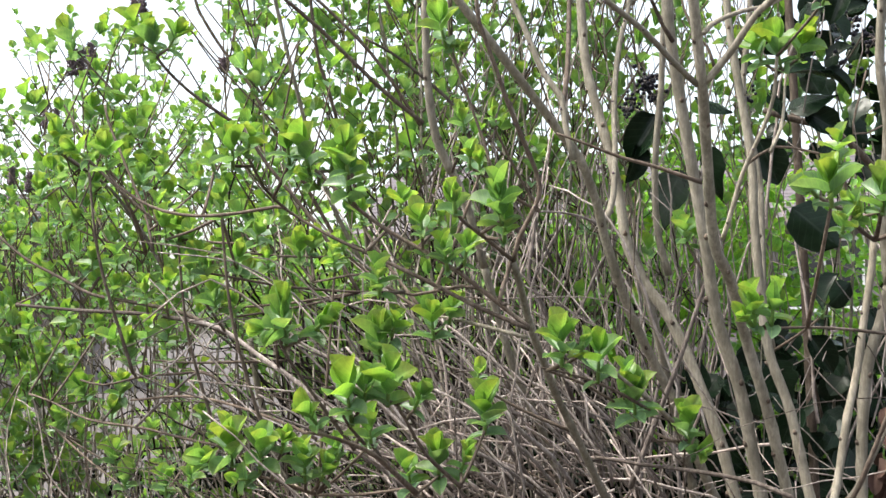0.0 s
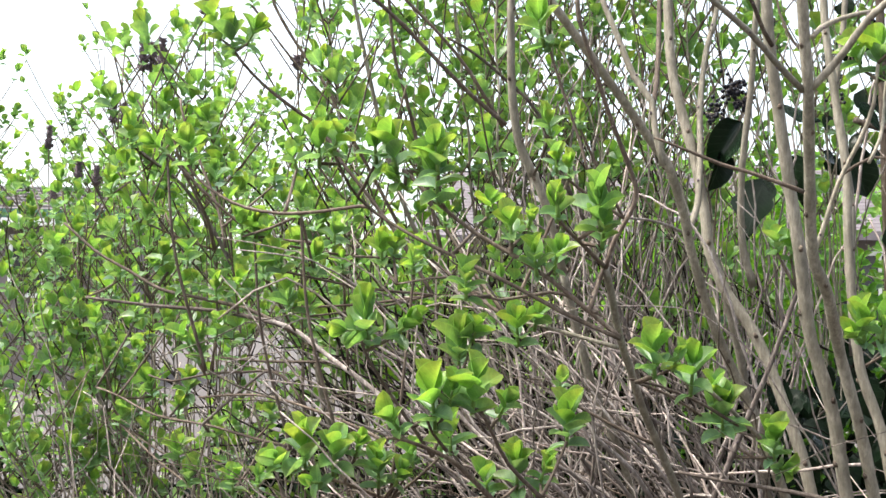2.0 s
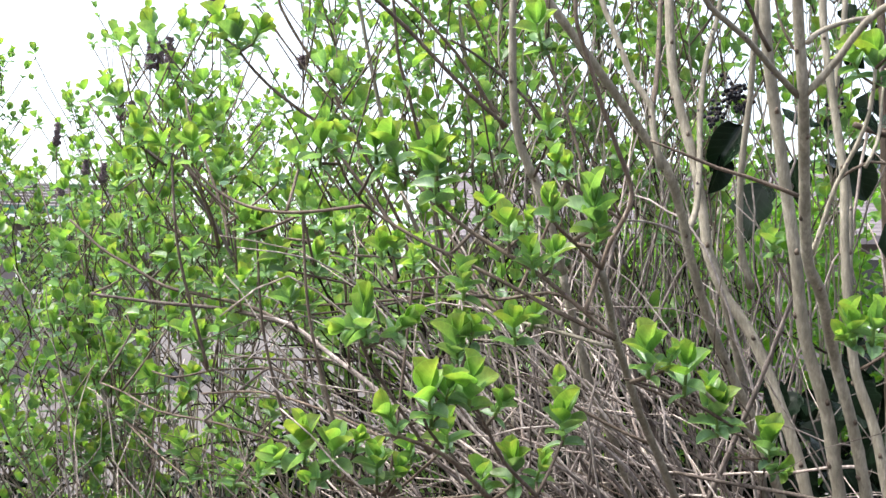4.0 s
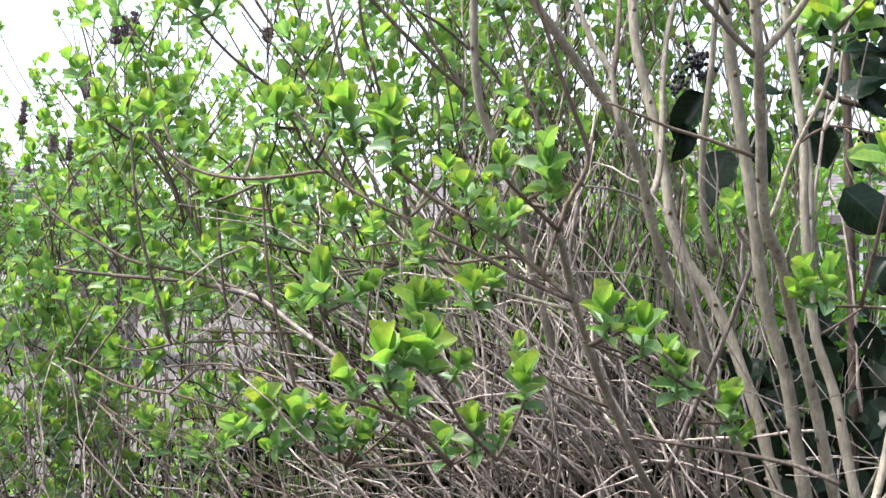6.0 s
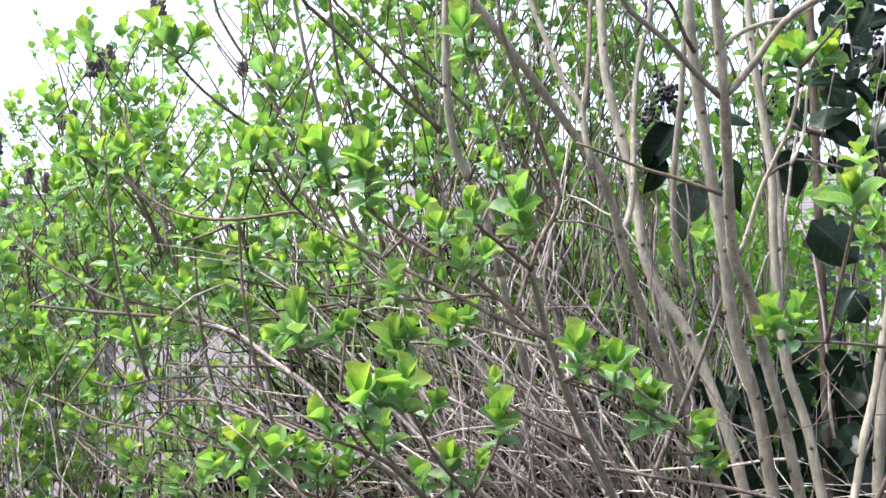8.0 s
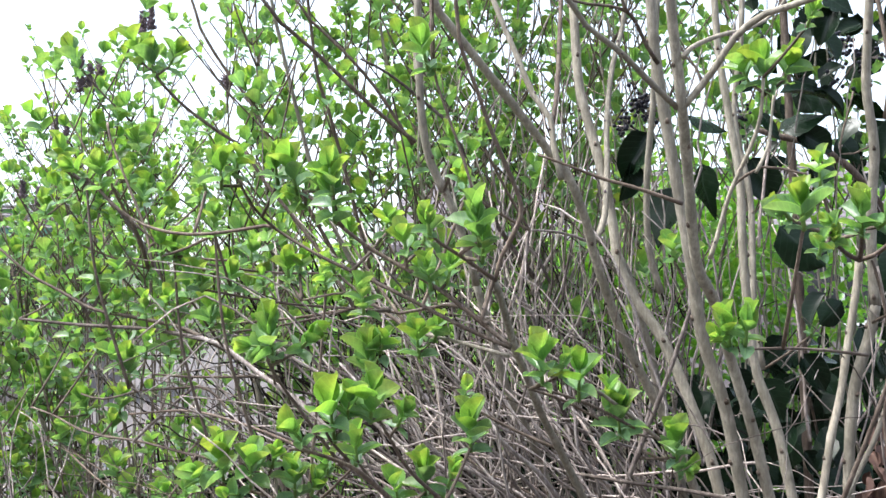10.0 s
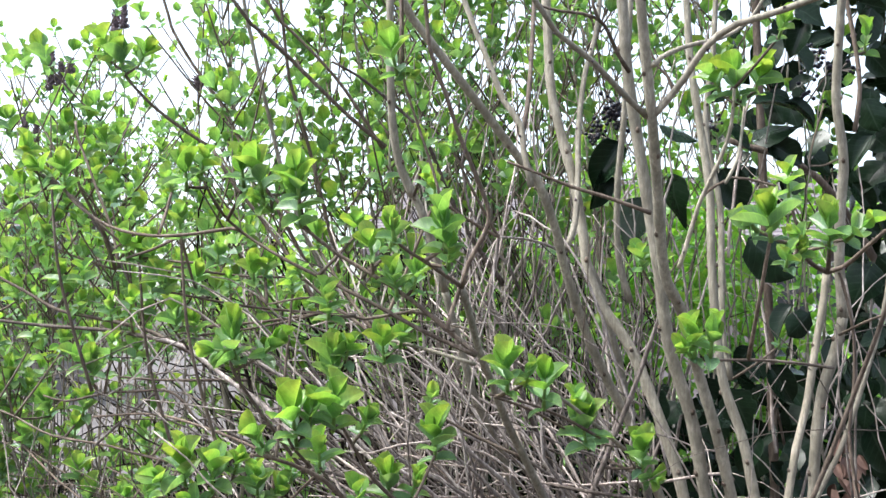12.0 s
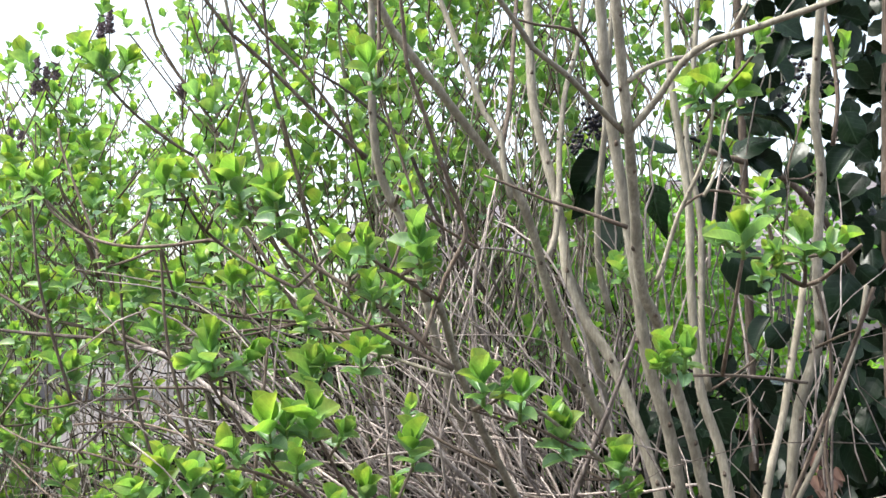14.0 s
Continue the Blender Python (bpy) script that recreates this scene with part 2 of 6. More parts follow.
def bud_scars(line, r0, r1, rng, gap=0.085):
    """Small dark cushions in opposite pairs, where side buds sat."""
    out = Joined()
    along = np.r_[0, np.cumsum(np.linalg.norm(np.diff(line, axis=0), axis=1))]
    at = rng.uniform(0, gap)
    turn = rng.uniform(0, 3)
    while at < along[-1]:
        k = min(int(np.searchsorted(along, at)), len(line) - 2)
        p, d = line[k], line[k + 1] - line[k]
        d = d / (np.linalg.norm(d) + 1e-9)
        r = r0 + (r1 - r0) * at / along[-1]
        u = np.cross(d, (math.cos(turn), math.sin(turn), 0.1))
        u /= np.linalg.norm(u)
        for s in (1, -1):
            if rng.random() < 0.8:
                q = p + u * s * r * 0.8
                tv, tf = tube(np.array([q - d * r * 0.3, q + d * r * 0.1 + u * s * r * 0.3, q + d * r * 0.5 + u * s * r * 0.35]), [r * 0.42, r * 0.36, r * 0.12], 6)
                out.add(tv, tf)
        turn += math.pi / 2 + rng.uniform(-0.2, 0.2)
        at += gap * rng.uniform(0.8, 1.3)
    return out


class Joined:
    """Collects many small pieces into one mesh."""

    def __init__(self):
        self.verts, self.faces, self.uvs, self.count = [], [], [], 0

    def add(self, verts, faces, uvs=None):
        self.verts.append(np.asarray(verts))
        self.faces += [[q + self.count for q in f] for f in faces]
        self.uvs.append(np.asarray(uvs) if uvs is not None else np.zeros((len(verts), 2)))
        self.count += len(verts)

    def build(self, name, mat, parent=None, label="", kind="stuff"):
        ob = mesh_object(name, np.concatenate(self.verts), self.faces, mat, parent, label, np.concatenate(self.uvs))
        return tagged(ob, kind=kind)


def leaf_shape(stations, columns, width=0.66, tip=1.0, cup=0.22, curl=0.25, wave=0.0, lobes=0.0):
    """An ovate leaf of length 1 along y, upper side towards z, with a short stalk at its base."""
    verts, uvs, faces = [], [], []
    for s in range(stations + 1):
        t = s / stations
        w = width * 0.5 * 1.98 * t ** 0.46 * (1 - t) ** 0.58 if 0 < s < stations else 0.004
        if lobes:
            w *= 1 + lobes * math.cos(t * 9.5)
        z0 = -curl * t * t + 0.1 * t
        for c in range(columns + 1):
            x = 2 * c / columns - 1
            verts.append((x * w, t * tip, z0 + cup * abs(x) ** 1.6 * w * 2 + wave * math.sin(t * 11 + c) * abs(x)))
            uvs.append((0.01 + 0.98 * c / columns, t))
    k = columns + 1
    for s in range(stations):
        for c in range(columns):
            faces.append([s * k + c, s * k + c + 1, (s + 1) * k + c + 1, (s + 1) * k + c])
    return np.array(verts), faces, np.array(uvs)


# broad blades first, then the narrow lower ones
FINE = [leaf_shape(8, 6, w, 1.0, cup, curl, wave) for w, cup, curl, wave in ((0.72, 0.45, -0.06, 0.012), (0.64, 0.6, 0.04, 0.0), (0.7, 0.32, 0.2, 0.02), (0.5, 0.45, 0.1, 0.01), (0.44, 0.35, 0.3, 0.015))]
COARSE = [leaf_shape(4, 2, w, 1.0, cup, curl) for w, cup, curl in ((0.8, 0.38, -0.08), (0.74, 0.5, 0.05), (0.78, 0.25, 0.2), (0.56, 0.4, 0.1), (0.5, 0.3, 0.3))]


def leaf_frames(at, axis, size, rng, pairs=4):
    """Poses of the leaves of one opening lilac shoot: crossed pairs, small and spread at its foot, broad and upright at its tip."""
    axis = np.array(axis, float) / np.linalg.norm(axis)
    side = np.cross(axis, rng.normal(size=3))
    side /= np.linalg.norm(side)
    other = np.cross(axis, side)
    out = []
    for k in range(pairs):
        share = k / max(1, pairs - 1)
        h = size * (0.62 * share - 0.1)
        open_angle = radians(80 - 48 * share ** 1.2 + rng.uniform(-14, 14))
        length = size * (0.47 + 0.17 * math.sin(2.2 * share)) * rng.uniform(0.85, 1.15)
        turn = k * math.pi / 2 + rng.uniform(-0.3, 0.3)
        for s in (1, -1):
            d = (side * math.cos(turn) + other * math.sin(turn)) * s
            y = axis * math.cos(open_angle + rng.uniform(-0.3, 0.3)) + d * math.sin(open_angle)
            y = y / np.linalg.norm(y)
            x = np.cross(y, axis - y * (axis @ y))
            x /= np.linalg.norm(x) + 1e-9
            x = x + rng.uniform(-0.35, 0.35) * np.cross(y, x)
            x = (x - y * (x @ y)) / np.linalg.norm(x - y * (x @ y))
            z = np.cross(x, y)
            age = 0 if share > 0.6 else 1 if share > 0.2 or rng.random() < 0.3 else 2
            shape = int(rng.integers(2)) if share > 0.8 else int(rng.integers(3)) if share > 0.4 else int(rng.integers(1, 5))
            out.append((np.array(at) + axis * h, x, y, z, length * rng.uniform(0.88, 1.12), age, shape))
    return out


LEAF_MESHES = []


def shoot(bush, at, axis, size, rng, pairs=4, name="shoot"):
    """A leafy shoot near by: a green axis with every leaf a mesh of its own."""
    # shoots turn up towards the light
    axis = np.array(axis, float) / np.linalg.norm(axis) * (0.8, 0.75, 1.0) + np.array([0, 0, 0.3])
    axis /= np.linalg.norm(axis)
    if not LEAF_MESHES:
        for age in range(3):
            for verts, faces, uvs in FINE:
                ob = mesh_object("leaf", verts, faces, LEAF, None, "", uvs + np.array([age, 0]))
                LEAF_MESHES.append(ob.data)
                bpy.data.objects.remove(ob)
    line = np.array([np.array(at) + axis * size * t for t in (-0.12, 0.1, 0.35, 0.62)])
    verts, faces = tube(line, [0.0024, 0.0022, 0.0017, 0.001], 6)
    stalk = mesh_object(name, verts, faces, GREEN_STEM, bush)
    for p, x, y, z, length, age, shape in leaf_frames(at, axis, min(size, 0.056) * 1.1, rng, pairs + 1):
        leaf = new("leaf", LEAF_MESHES[age * len(FINE) + shape])
        leaf.parent = stalk
        m = Matrix((x, y, z)).transposed().to_4x4() @ Matrix.Diagonal((length, length, length, 1))
        m.translation = p
        leaf.matrix_basis = m
    return stalk


def add_shoot(into, at, axis, size, rng, pairs=3):
    """The same bud, further off, into one joined mesh."""
    for p, x, y, z, length, age, shape in leaf_frames(at, axis, size, rng, pairs):
        verts, faces, uvs = COARSE[shape]
        into.add(np.array(p) + (verts[:, :1] * x + verts[:, 1:2] * y + verts[:, 2:] * z) * length, faces, uvs + np.array([age, 0]))


def cane(bush, r0, r1, *points, name="stem", mat=None, rooted=False, label="", seed=0, wander=0.0):
    """One woody stem or twig through a few places, thick end first; rooted: carried on down to the soil."""
    rng = np.random.default_rng(int(abs(points[0][0]) * 9973 + abs(points[-1][2]) * 7919) + seed)
    points = [np.array(p, float) for p in points]
    if rooted:
        down = points[0] - points[1]
        down = down / np.linalg.norm(down)
        foot = points[0] + down * min(0.5, points[0][2] * 0.4) * 0.8
        points = [np.array((foot[0] + down[0] * 0.1, foot[1] + down[1] * 0.1, -0.06)), foot] + points
        r0 = r0 * 1.12
    verts, faces, line = stem_shape(points, r0, r1, rng, sides=12 if r0 > 0.008 else 7, wander=wander)
    ob = mesh_object(name, verts, faces, mat or (BARK if r0 > 0.0042 else TWIG), bush, label)
    if bush.name.startswith("lilac") and r0 > 0.0025:
        scars = bud_scars(line, r0, r1, rng, 0.085 if r0 > 0.005 else 0.05)
        if scars.count:
            scars.build("bud_scar", TWIG if r0 > 0.005 else HUSK, ob)
    return ob


def lobed_shape(stations, outline, curl, fold):
    """A lobed ivy leaf of length 1 along y; outline: half widths at even steps from the base to the tip."""
    verts, uvs, faces = [], [], []
    for s in range(stations + 1):
        t = s / stations
        w = float(np.interp(t, np.linspace(0, 1, len(outline)), outline))
        for c in range(5):
            x = c / 2 - 1
            verts.append((x * w, t - 0.12 * abs(x) * (1 - t), 0.08 * t - curl * t * t + fold * abs(x) * w + 0.015 * math.sin(t * 13 + c * 2)))
            uvs.append((0.01 + 0.245 * c, t))
    for s in range(stations):
        for c in range(4):
            faces.append([s * 5 + c, s * 5 + c + 1, (s + 1) * 5 + c + 1, (s + 1) * 5 + c])
    return np.array(verts), faces, np.array(uvs)


IVY = [lobed_shape(12, (0.01, 0.34, 0.44, 0.36, 0.46, 0.4, 0.24, 0.17, 0.09, 0.004), 0.2, 0.25), lobed_shape(12, (0.01, 0.3, 0.38, 0.36, 0.4, 0.3, 0.22, 0.15, 0.08, 0.004), 0.3, -0.12),
       leaf_shape(7, 6, 0.74, 1.0, 0.25, 0.18, 0.02, 0.05), leaf_shape(7, 6, 0.62, 1.0, 0.4, 0.3, 0.015, 0.0), leaf_shape(7, 6, 0.82, 1.0, -0.15, 0.12, 0.025, 0.07)]
IVY_COARSE = [lobed_shape(6, (0.01, 0.34, 0.42, 0.4, 0.3, 0.15, 0.004), 0.2, 0.15), leaf_shape(4, 2, 0.95, 1.0, 0.1, 0.2), leaf_shape(4, 2, 0.82, 1.0, 0.2, 0.3)]


def frame_of(direction, facing):
    """Axes of a blade that points along direction, its upper side as far as may be towards facing."""
    y = np.array(direction, float) / np.linalg.norm(direction)
    z = np.array(facing, float) - y * (np.array(facing, float) @ y)
    z /= np.linalg.norm(z) + 1e-9
    return np.cross(y, z), y, z


def blade(parent, shapes, mats, at, direction, facing, length, rng, name="leaf"):
    verts, faces, uvs = shapes[rng.integers(len(shapes))]
    x, y, z = frame_of(direction, facing)
    return mesh_object(name, np.array(at) + (verts[:, :1] * x + verts[:, 1:2] * y + verts[:, 2:] * z) * length, faces, mats, parent, "", uvs)


def add_blade(into, shapes, at, direction, facing, length, rng):
    verts, faces, uvs = shapes[rng.integers(len(shapes))]
    x, y, z = frame_of(direction, facing)
    into.add(np.array(at) + (verts[:, :1] * x + verts[:, 1:2] * y + verts[:, 2:] * z) * length, faces, uvs)


# ---- ground ----
rng = np.random.default_rng(11)


def ground_height(x, y):
    return 0.03 * math.sin(x * 1.7 + 0.4) * math.cos(y * 1.3) + 0.05 * noise.noise(Vector((x * 0.5, y * 0.5, 0.0)))


steps = [-400, -120, -45, -20, -12] + [k * 0.4 for k in range(-20, 21)] + [12, 20, 45, 120, 400]
gv = [(x, y, ground_height(x, y) if max(abs(x), abs(y)) < 20 else 0.0) for y in steps for x in steps]
k = len(steps)
gf = [[j * k + i, j * k + i + 1, (j + 1) * k + i + 1, (j + 1) * k + i] for j in range(k - 1) for i in range(k - 1)]
tagged(mesh_object("ground", gv, gf, SOIL), "pale dry soil with gravel and leaf litter", "ground", kind="structure")

# pale gravel beyond the hedge
yard = [(-60, 7.5, 0.06), (60, 7.5, 0.06), (60, 200, 0.06), (-60, 200, 0.06)]
tagged(mesh_object("gravel_yard", yard, [[0, 1, 2, 3]], GRAVEL, smooth=False), "pale pinkish gravel yard beyond the hedge", "ground", kind="structure")

# an unseen wall added behind the viewer, to hold back low sky light
bm = bmesh.new()
bmesh.ops.create_cube(bm, size=1, matrix=Matrix.Translation((1.5, -6.0, 1.6)) @ Matrix.Diagonal((16, 0.3, 3.4, 1)))
me = bpy.data.meshes.new("wall_south")
bm.to_mesh(me)
bm.free()
me.materials.append(BRICK)
tagged(new("wall_south", me), "plain brown brick wall added unseen behind the viewer", "wall", kind="structure")

# ---- the near lilac, as the stems stand ----
lilac = thing("lilac_bush", "lilac bush with grey-brown stems and fresh leaves", "bush", (0, 0, 0), group="lilac hedge")
hedge_lilac = thing("lilac_bush", "lilac bush of arching twigs and young leaves", "bush", (0, 0, 0), group="lilac hedge")
rng = np.random.default_rng(5)

# the main stems
cane(lilac, 0.0101, 0.0055, (0.418, 1.418, 1.246), (0.395, 1.402, 1.363), (0.366, 1.390, 1.455), (0.351, 1.376, 1.553), (0.333, 1.363, 1.655), (0.311, 1.345, 1.787), (0.304, 1.334, 1.864), (0.289, 1.313, 2.042), (0.266, 1.279, 2.389), rooted=True)
cane(lilac, 0.0096, 0.0041, (0.451, 1.418, 1.246), (0.424, 1.391, 1.342), (0.395, 1.365, 1.424), (0.360, 1.300, 1.498), (0.335, 1.267, 1.539), (0.316, 1.210, 1.637), (0.303, 1.166, 1.695), (0.297, 1.153, 1.730), (0.286, 1.128, 1.800), (0.263, 1.075, 1.970), (0.228, 0.993, 2.303), rooted=True)
cane(lilac, 0.0093, 0.0035, (0.494, 1.468, 1.239), (0.478, 1.477, 1.335), (0.456, 1.483, 1.409), (0.449, 1.490, 1.496), (0.447, 1.497, 1.585), (0.448, 1.502, 1.660), (0.438, 1.509, 1.751), (0.428, 1.515, 1.844), (0.426, 1.521, 1.922), (0.421, 1.531, 2.102), (0.414, 1.548, 2.451), rooted=True)
cane(lilac, 0.0040, 0.0016, (0.303, 1.166, 1.694), (0.316, 1.155, 1.709), (0.332, 1.140, 1.730), (0.350, 1.121, 1.758), (0.377, 1.103, 1.777), (0.418, 1.079, 1.785), (0.555, 1.001, 1.833), (0.768, 0.879, 1.978), mat=BARK)
cane(lilac, 0.0033, 0.0016, (0.298, 1.166, 1.695), (0.268, 1.145, 1.716), (0.233, 1.119, 1.743), (0.199, 1.096, 1.762), (0.181, 1.080, 1.780), (0.085, 0.992, 1.893), (-0.065, 0.855, 2.139), mat=BARK)
cane(lilac, 0.0097, 0.0040, (0.435, 1.742, 1.201), (0.409, 1.717, 1.256), (0.375, 1.683, 1.330), (0.336, 1.650, 1.397), (0.297, 1.612, 1.472), (0.262, 1.568, 1.560), (0.249, 1.546, 1.605), (0.239, 1.532, 1.630), (0.221, 1.511, 1.669), (0.192, 1.490, 1.703), (0.146, 1.455, 1.756), (0.097, 1.417, 1.810), (0.053, 1.382, 1.858), (0.045, 1.374, 1.870), (-0.032, 1.295, 2.005), (-0.154, 1.171, 2.286), rooted=True)
cane(lilac, 0.0050, 0.0026, (0.274, 1.654, 1.596), (0.289, 1.666, 1.633), (0.298, 1.689, 1.711), (0.302, 1.710, 1.783), (0.316, 1.735, 1.871), (0.335, 1.752, 1.935), (0.345, 1.767, 1.990), (0.371, 1.807, 2.162), (0.413, 1.869, 2.501))
cane(lilac, 0.0104, 0.0057, (0.443, 1.640, 1.214), (0.431, 1.648, 1.274), (0.412, 1.656, 1.337), (0.388, 1.665, 1.408), (0.364, 1.672, 1.462), (0.332, 1.680, 1.512), (0.311, 1.687, 1.568), (0.305, 1.693, 1.622), (0.294, 1.700, 1.696), (0.279, 1.707, 1.760), (0.262, 1.716, 1.843), (0.257, 1.728, 1.969), (0.250, 1.743, 2.148), (0.239, 1.767, 2.497), rooted=True)
cane(lilac, 0.0087, 0.0062, (0.428, 1.823, 1.188), (0.407, 1.799, 1.279), (0.385, 1.780, 1.350), (0.370, 1.762, 1.419), (0.350, 1.743, 1.487), (0.332, 1.727, 1.546), (0.308, 1.715, 1.588), rooted=True)
cane(lilac, 0.0074, 0.0039, (0.227, 1.438, 1.243), (0.187, 1.375, 1.321), (0.162, 1.334, 1.368), (0.143, 1.296, 1.413), (0.128, 1.264, 1.447), (0.115, 1.226, 1.488), (0.105, 1.198, 1.517), rooted=True)
cane(lilac, 0.0044, 0.0022, (0.203, 1.439, 1.658), (0.194, 1.446, 1.708), (0.191, 1.450, 1.740), (0.170, 1.456, 1.773), (0.147, 1.465, 1.835), (0.126, 1.473, 1.892), (0.070, 1.493, 2.061), (-0.018, 1.526, 2.393))
cane(lilac, 0.0036, 0.0023, (0.194, 1.464, 1.727), (0.207, 1.503, 1.795), (0.221, 1.571, 1.922), (0.236, 1.646, 2.082), (0.259, 1.763, 2.402))
cane(lilac, 0.0055, 0.0026, (0.375, 1.699, 1.520), (0.357, 1.687, 1.585), (0.353, 1.672, 1.667), (0.356, 1.660, 1.731), (0.361, 1.649, 1.787), (0.364, 1.633, 1.874), (0.367, 1.619, 1.945), (0.374, 1.590, 2.122), (0.384, 1.543, 2.467))
cane(lilac, 0.0052, 0.0030, (0.504, 1.627, 1.406), (0.496, 1.632, 1.469), (0.498, 1.640, 1.565), (0.500, 1.647, 1.655), (0.488, 1.652, 1.730), (0.483, 1.657, 1.789), (0.497, 1.663, 1.882), (0.504, 1.668, 1.960), (0.519, 1.679, 2.139), (0.543, 1.696, 2.487))
cane(lilac, 0.0065, 0.0031, (0.052, 1.609, 1.667), (0.032, 1.602, 1.714), (0.022, 1.593, 1.776), (0.019, 1.581, 1.861), (0.019, 1.570, 1.937), (0.019, 1.547, 2.116), (0.019, 1.512, 2.463))
cane(lilac, 0.0060, 0.0059, (0.098, 1.658, 1.534), (0.081, 1.636, 1.597), (0.061, 1.617, 1.652), (0.048, 1.608, 1.675))
cane(lilac, 0.0061, 0.0060, (0.138, 1.708, 1.395), (0.116, 1.681, 1.470), (0.098, 1.658, 1.534), rooted=True)

# bent twigs over the near side
cane(lilac, 0.0026, 0.0013, (0.105, 1.198, 1.517), (0.112, 1.190, 1.543), (0.128, 1.180, 1.573), (0.133, 1.174, 1.593), (0.126, 1.167, 1.615), (0.116, 1.159, 1.637), (0.099, 1.146, 1.677), (0.087, 1.135, 1.711), (0.071, 1.121, 1.753), (0.067, 1.109, 1.789), (0.048, 1.059, 1.960), (0.019, 0.982, 2.296), name="twig")
cane(lilac, 0.0024, 0.0012, (0.121, 1.203, 1.448), (0.100, 1.216, 1.466), (0.079, 1.229, 1.485), (0.052, 1.241, 1.494), (0.000, 1.267, 1.486), (-0.031, 1.281, 1.496), (-0.060, 1.294, 1.511), (-0.116, 1.319, 1.504), name="twig")
cane(lilac, 0.0026, 0.0015, (0.121, 1.203, 1.446), (0.092, 1.212, 1.459), (0.063, 1.221, 1.473), (0.010, 1.239, 1.502), (-0.040, 1.268, 1.528), (-0.092, 1.296, 1.554), (-0.146, 1.324, 1.588), (-0.168, 1.292, 1.611), (-0.180, 1.270, 1.637), (-0.190, 1.259, 1.654), name="twig")
cane(lilac, 0.0023, 0.0016, (-0.148, 1.323, 1.590), (-0.160, 1.327, 1.593), (-0.207, 1.343, 1.588), (-0.257, 1.359, 1.587), (-0.300, 1.373, 1.595), (-0.333, 1.383, 1.610), (-0.363, 1.393, 1.632), (-0.379, 1.399, 1.652), name="twig")
cane(lilac, 0.0027, 0.0020, (0.116, 1.213, 1.452), (0.087, 1.211, 1.476), (0.051, 1.219, 1.506), (0.010, 1.227, 1.533), (-0.027, 1.236, 1.555), (-0.071, 1.233, 1.589), (-0.093, 1.242, 1.612), (-0.107, 1.261, 1.626), name="twig")
cane(lilac, 0.0024, 0.0015, (0.103, 1.198, 1.520), (0.070, 1.091, 1.535), (0.048, 1.010, 1.543), (0.040, 0.976, 1.548), name="twig")
cane(lilac, 0.0026, 0.0024, (0.098, 1.201, 1.473), (0.090, 1.201, 1.476), (0.098, 1.199, 1.502), (0.104, 1.198, 1.521), name="twig")
cane(lilac, 0.0024, 0.0018, (0.120, 1.224, 1.437), (0.090, 1.262, 1.446), (0.055, 1.304, 1.456), (0.011, 1.352, 1.466), name="twig", mat=BARK)
cane(lilac, 0.0013, 0.0008, (0.044, 1.143, 1.735), (0.043, 1.119, 1.786), (0.041, 1.052, 1.951), (0.037, 0.946, 2.278), name="twig")
cane(lilac, 0.0015, 0.0010, (0.082, 1.132, 1.602), (0.073, 1.133, 1.636), (0.054, 1.135, 1.694), (0.042, 1.137, 1.737), (0.041, 1.138, 1.798), (0.039, 1.143, 1.978), (0.035, 1.150, 2.328), name="twig")
cane(lilac, 0.0024, 0.0013, (0.308, 1.203, 1.598), (0.282, 1.200, 1.607), (0.252, 1.198, 1.617), (0.222, 1.195, 1.625), (0.186, 1.192, 1.639), (0.153, 1.189, 1.651), name="twig")
cane(lilac, 0.0025, 0.0014, (0.270, 1.634, 1.588), (0.237, 1.604, 1.599), (0.202, 1.573, 1.604), (0.168, 1.543, 1.603), name="twig", mat=DRY)
cane(lilac, 0.0039, 0.0027, (0.276, 1.519, 1.233), (0.315, 1.504, 1.333), (0.344, 1.494, 1.407), (0.374, 1.481, 1.495), (0.378, 1.480, 1.507), name="twig", mat=DRY)
cane(lilac, 0.0028, 0.0020, (0.414, 1.267, 1.254), (0.380, 1.297, 1.268), (0.328, 1.338, 1.276), (0.265, 1.382, 1.281), (0.217, 1.415, 1.287), name="twig", mat=DRY)
cane(lilac, 0.0018, 0.0012, (0.482, 1.154, 1.434), (0.430, 1.124, 1.440), (0.383, 1.096, 1.443), (0.343, 1.071, 1.443), (0.314, 1.053, 1.443), name="twig")
cane(lilac, 0.0017, 0.0013, (0.144, 1.256, 1.400), (0.188, 1.306, 1.383), (0.227, 1.350, 1.361), (0.268, 1.393, 1.341), (0.310, 1.432, 1.329), name="twig")
cane(lilac, 0.0034, 0.0017, (-0.003, 1.316, 1.262), (-0.034, 1.283, 1.297), (-0.057, 1.260, 1.318), (-0.098, 1.226, 1.338), (-0.117, 1.210, 1.342), name="twig")
cane(lilac, 0.0026, 0.0016, (0.048, 1.316, 1.268), (0.010, 1.268, 1.310), (-0.008, 1.234, 1.345), (-0.020, 1.208, 1.370), name="twig")
cane(lilac, 0.0019, 0.0015, (-0.056, 1.232, 1.327), (-0.069, 1.198, 1.348), (-0.074, 1.179, 1.361), name="twig")
cane(lilac, 0.0024, 0.0017, (-0.075, 1.363, 1.307), (-0.118, 1.315, 1.376), (-0.141, 1.287, 1.415), (-0.149, 1.274, 1.434), name="twig")
cane(lilac, 0.0021, 0.0014, (0.275, 1.360, 1.347), (0.222, 1.320, 1.376), (0.172, 1.282, 1.395), (0.138, 1.256, 1.403), name="twig")
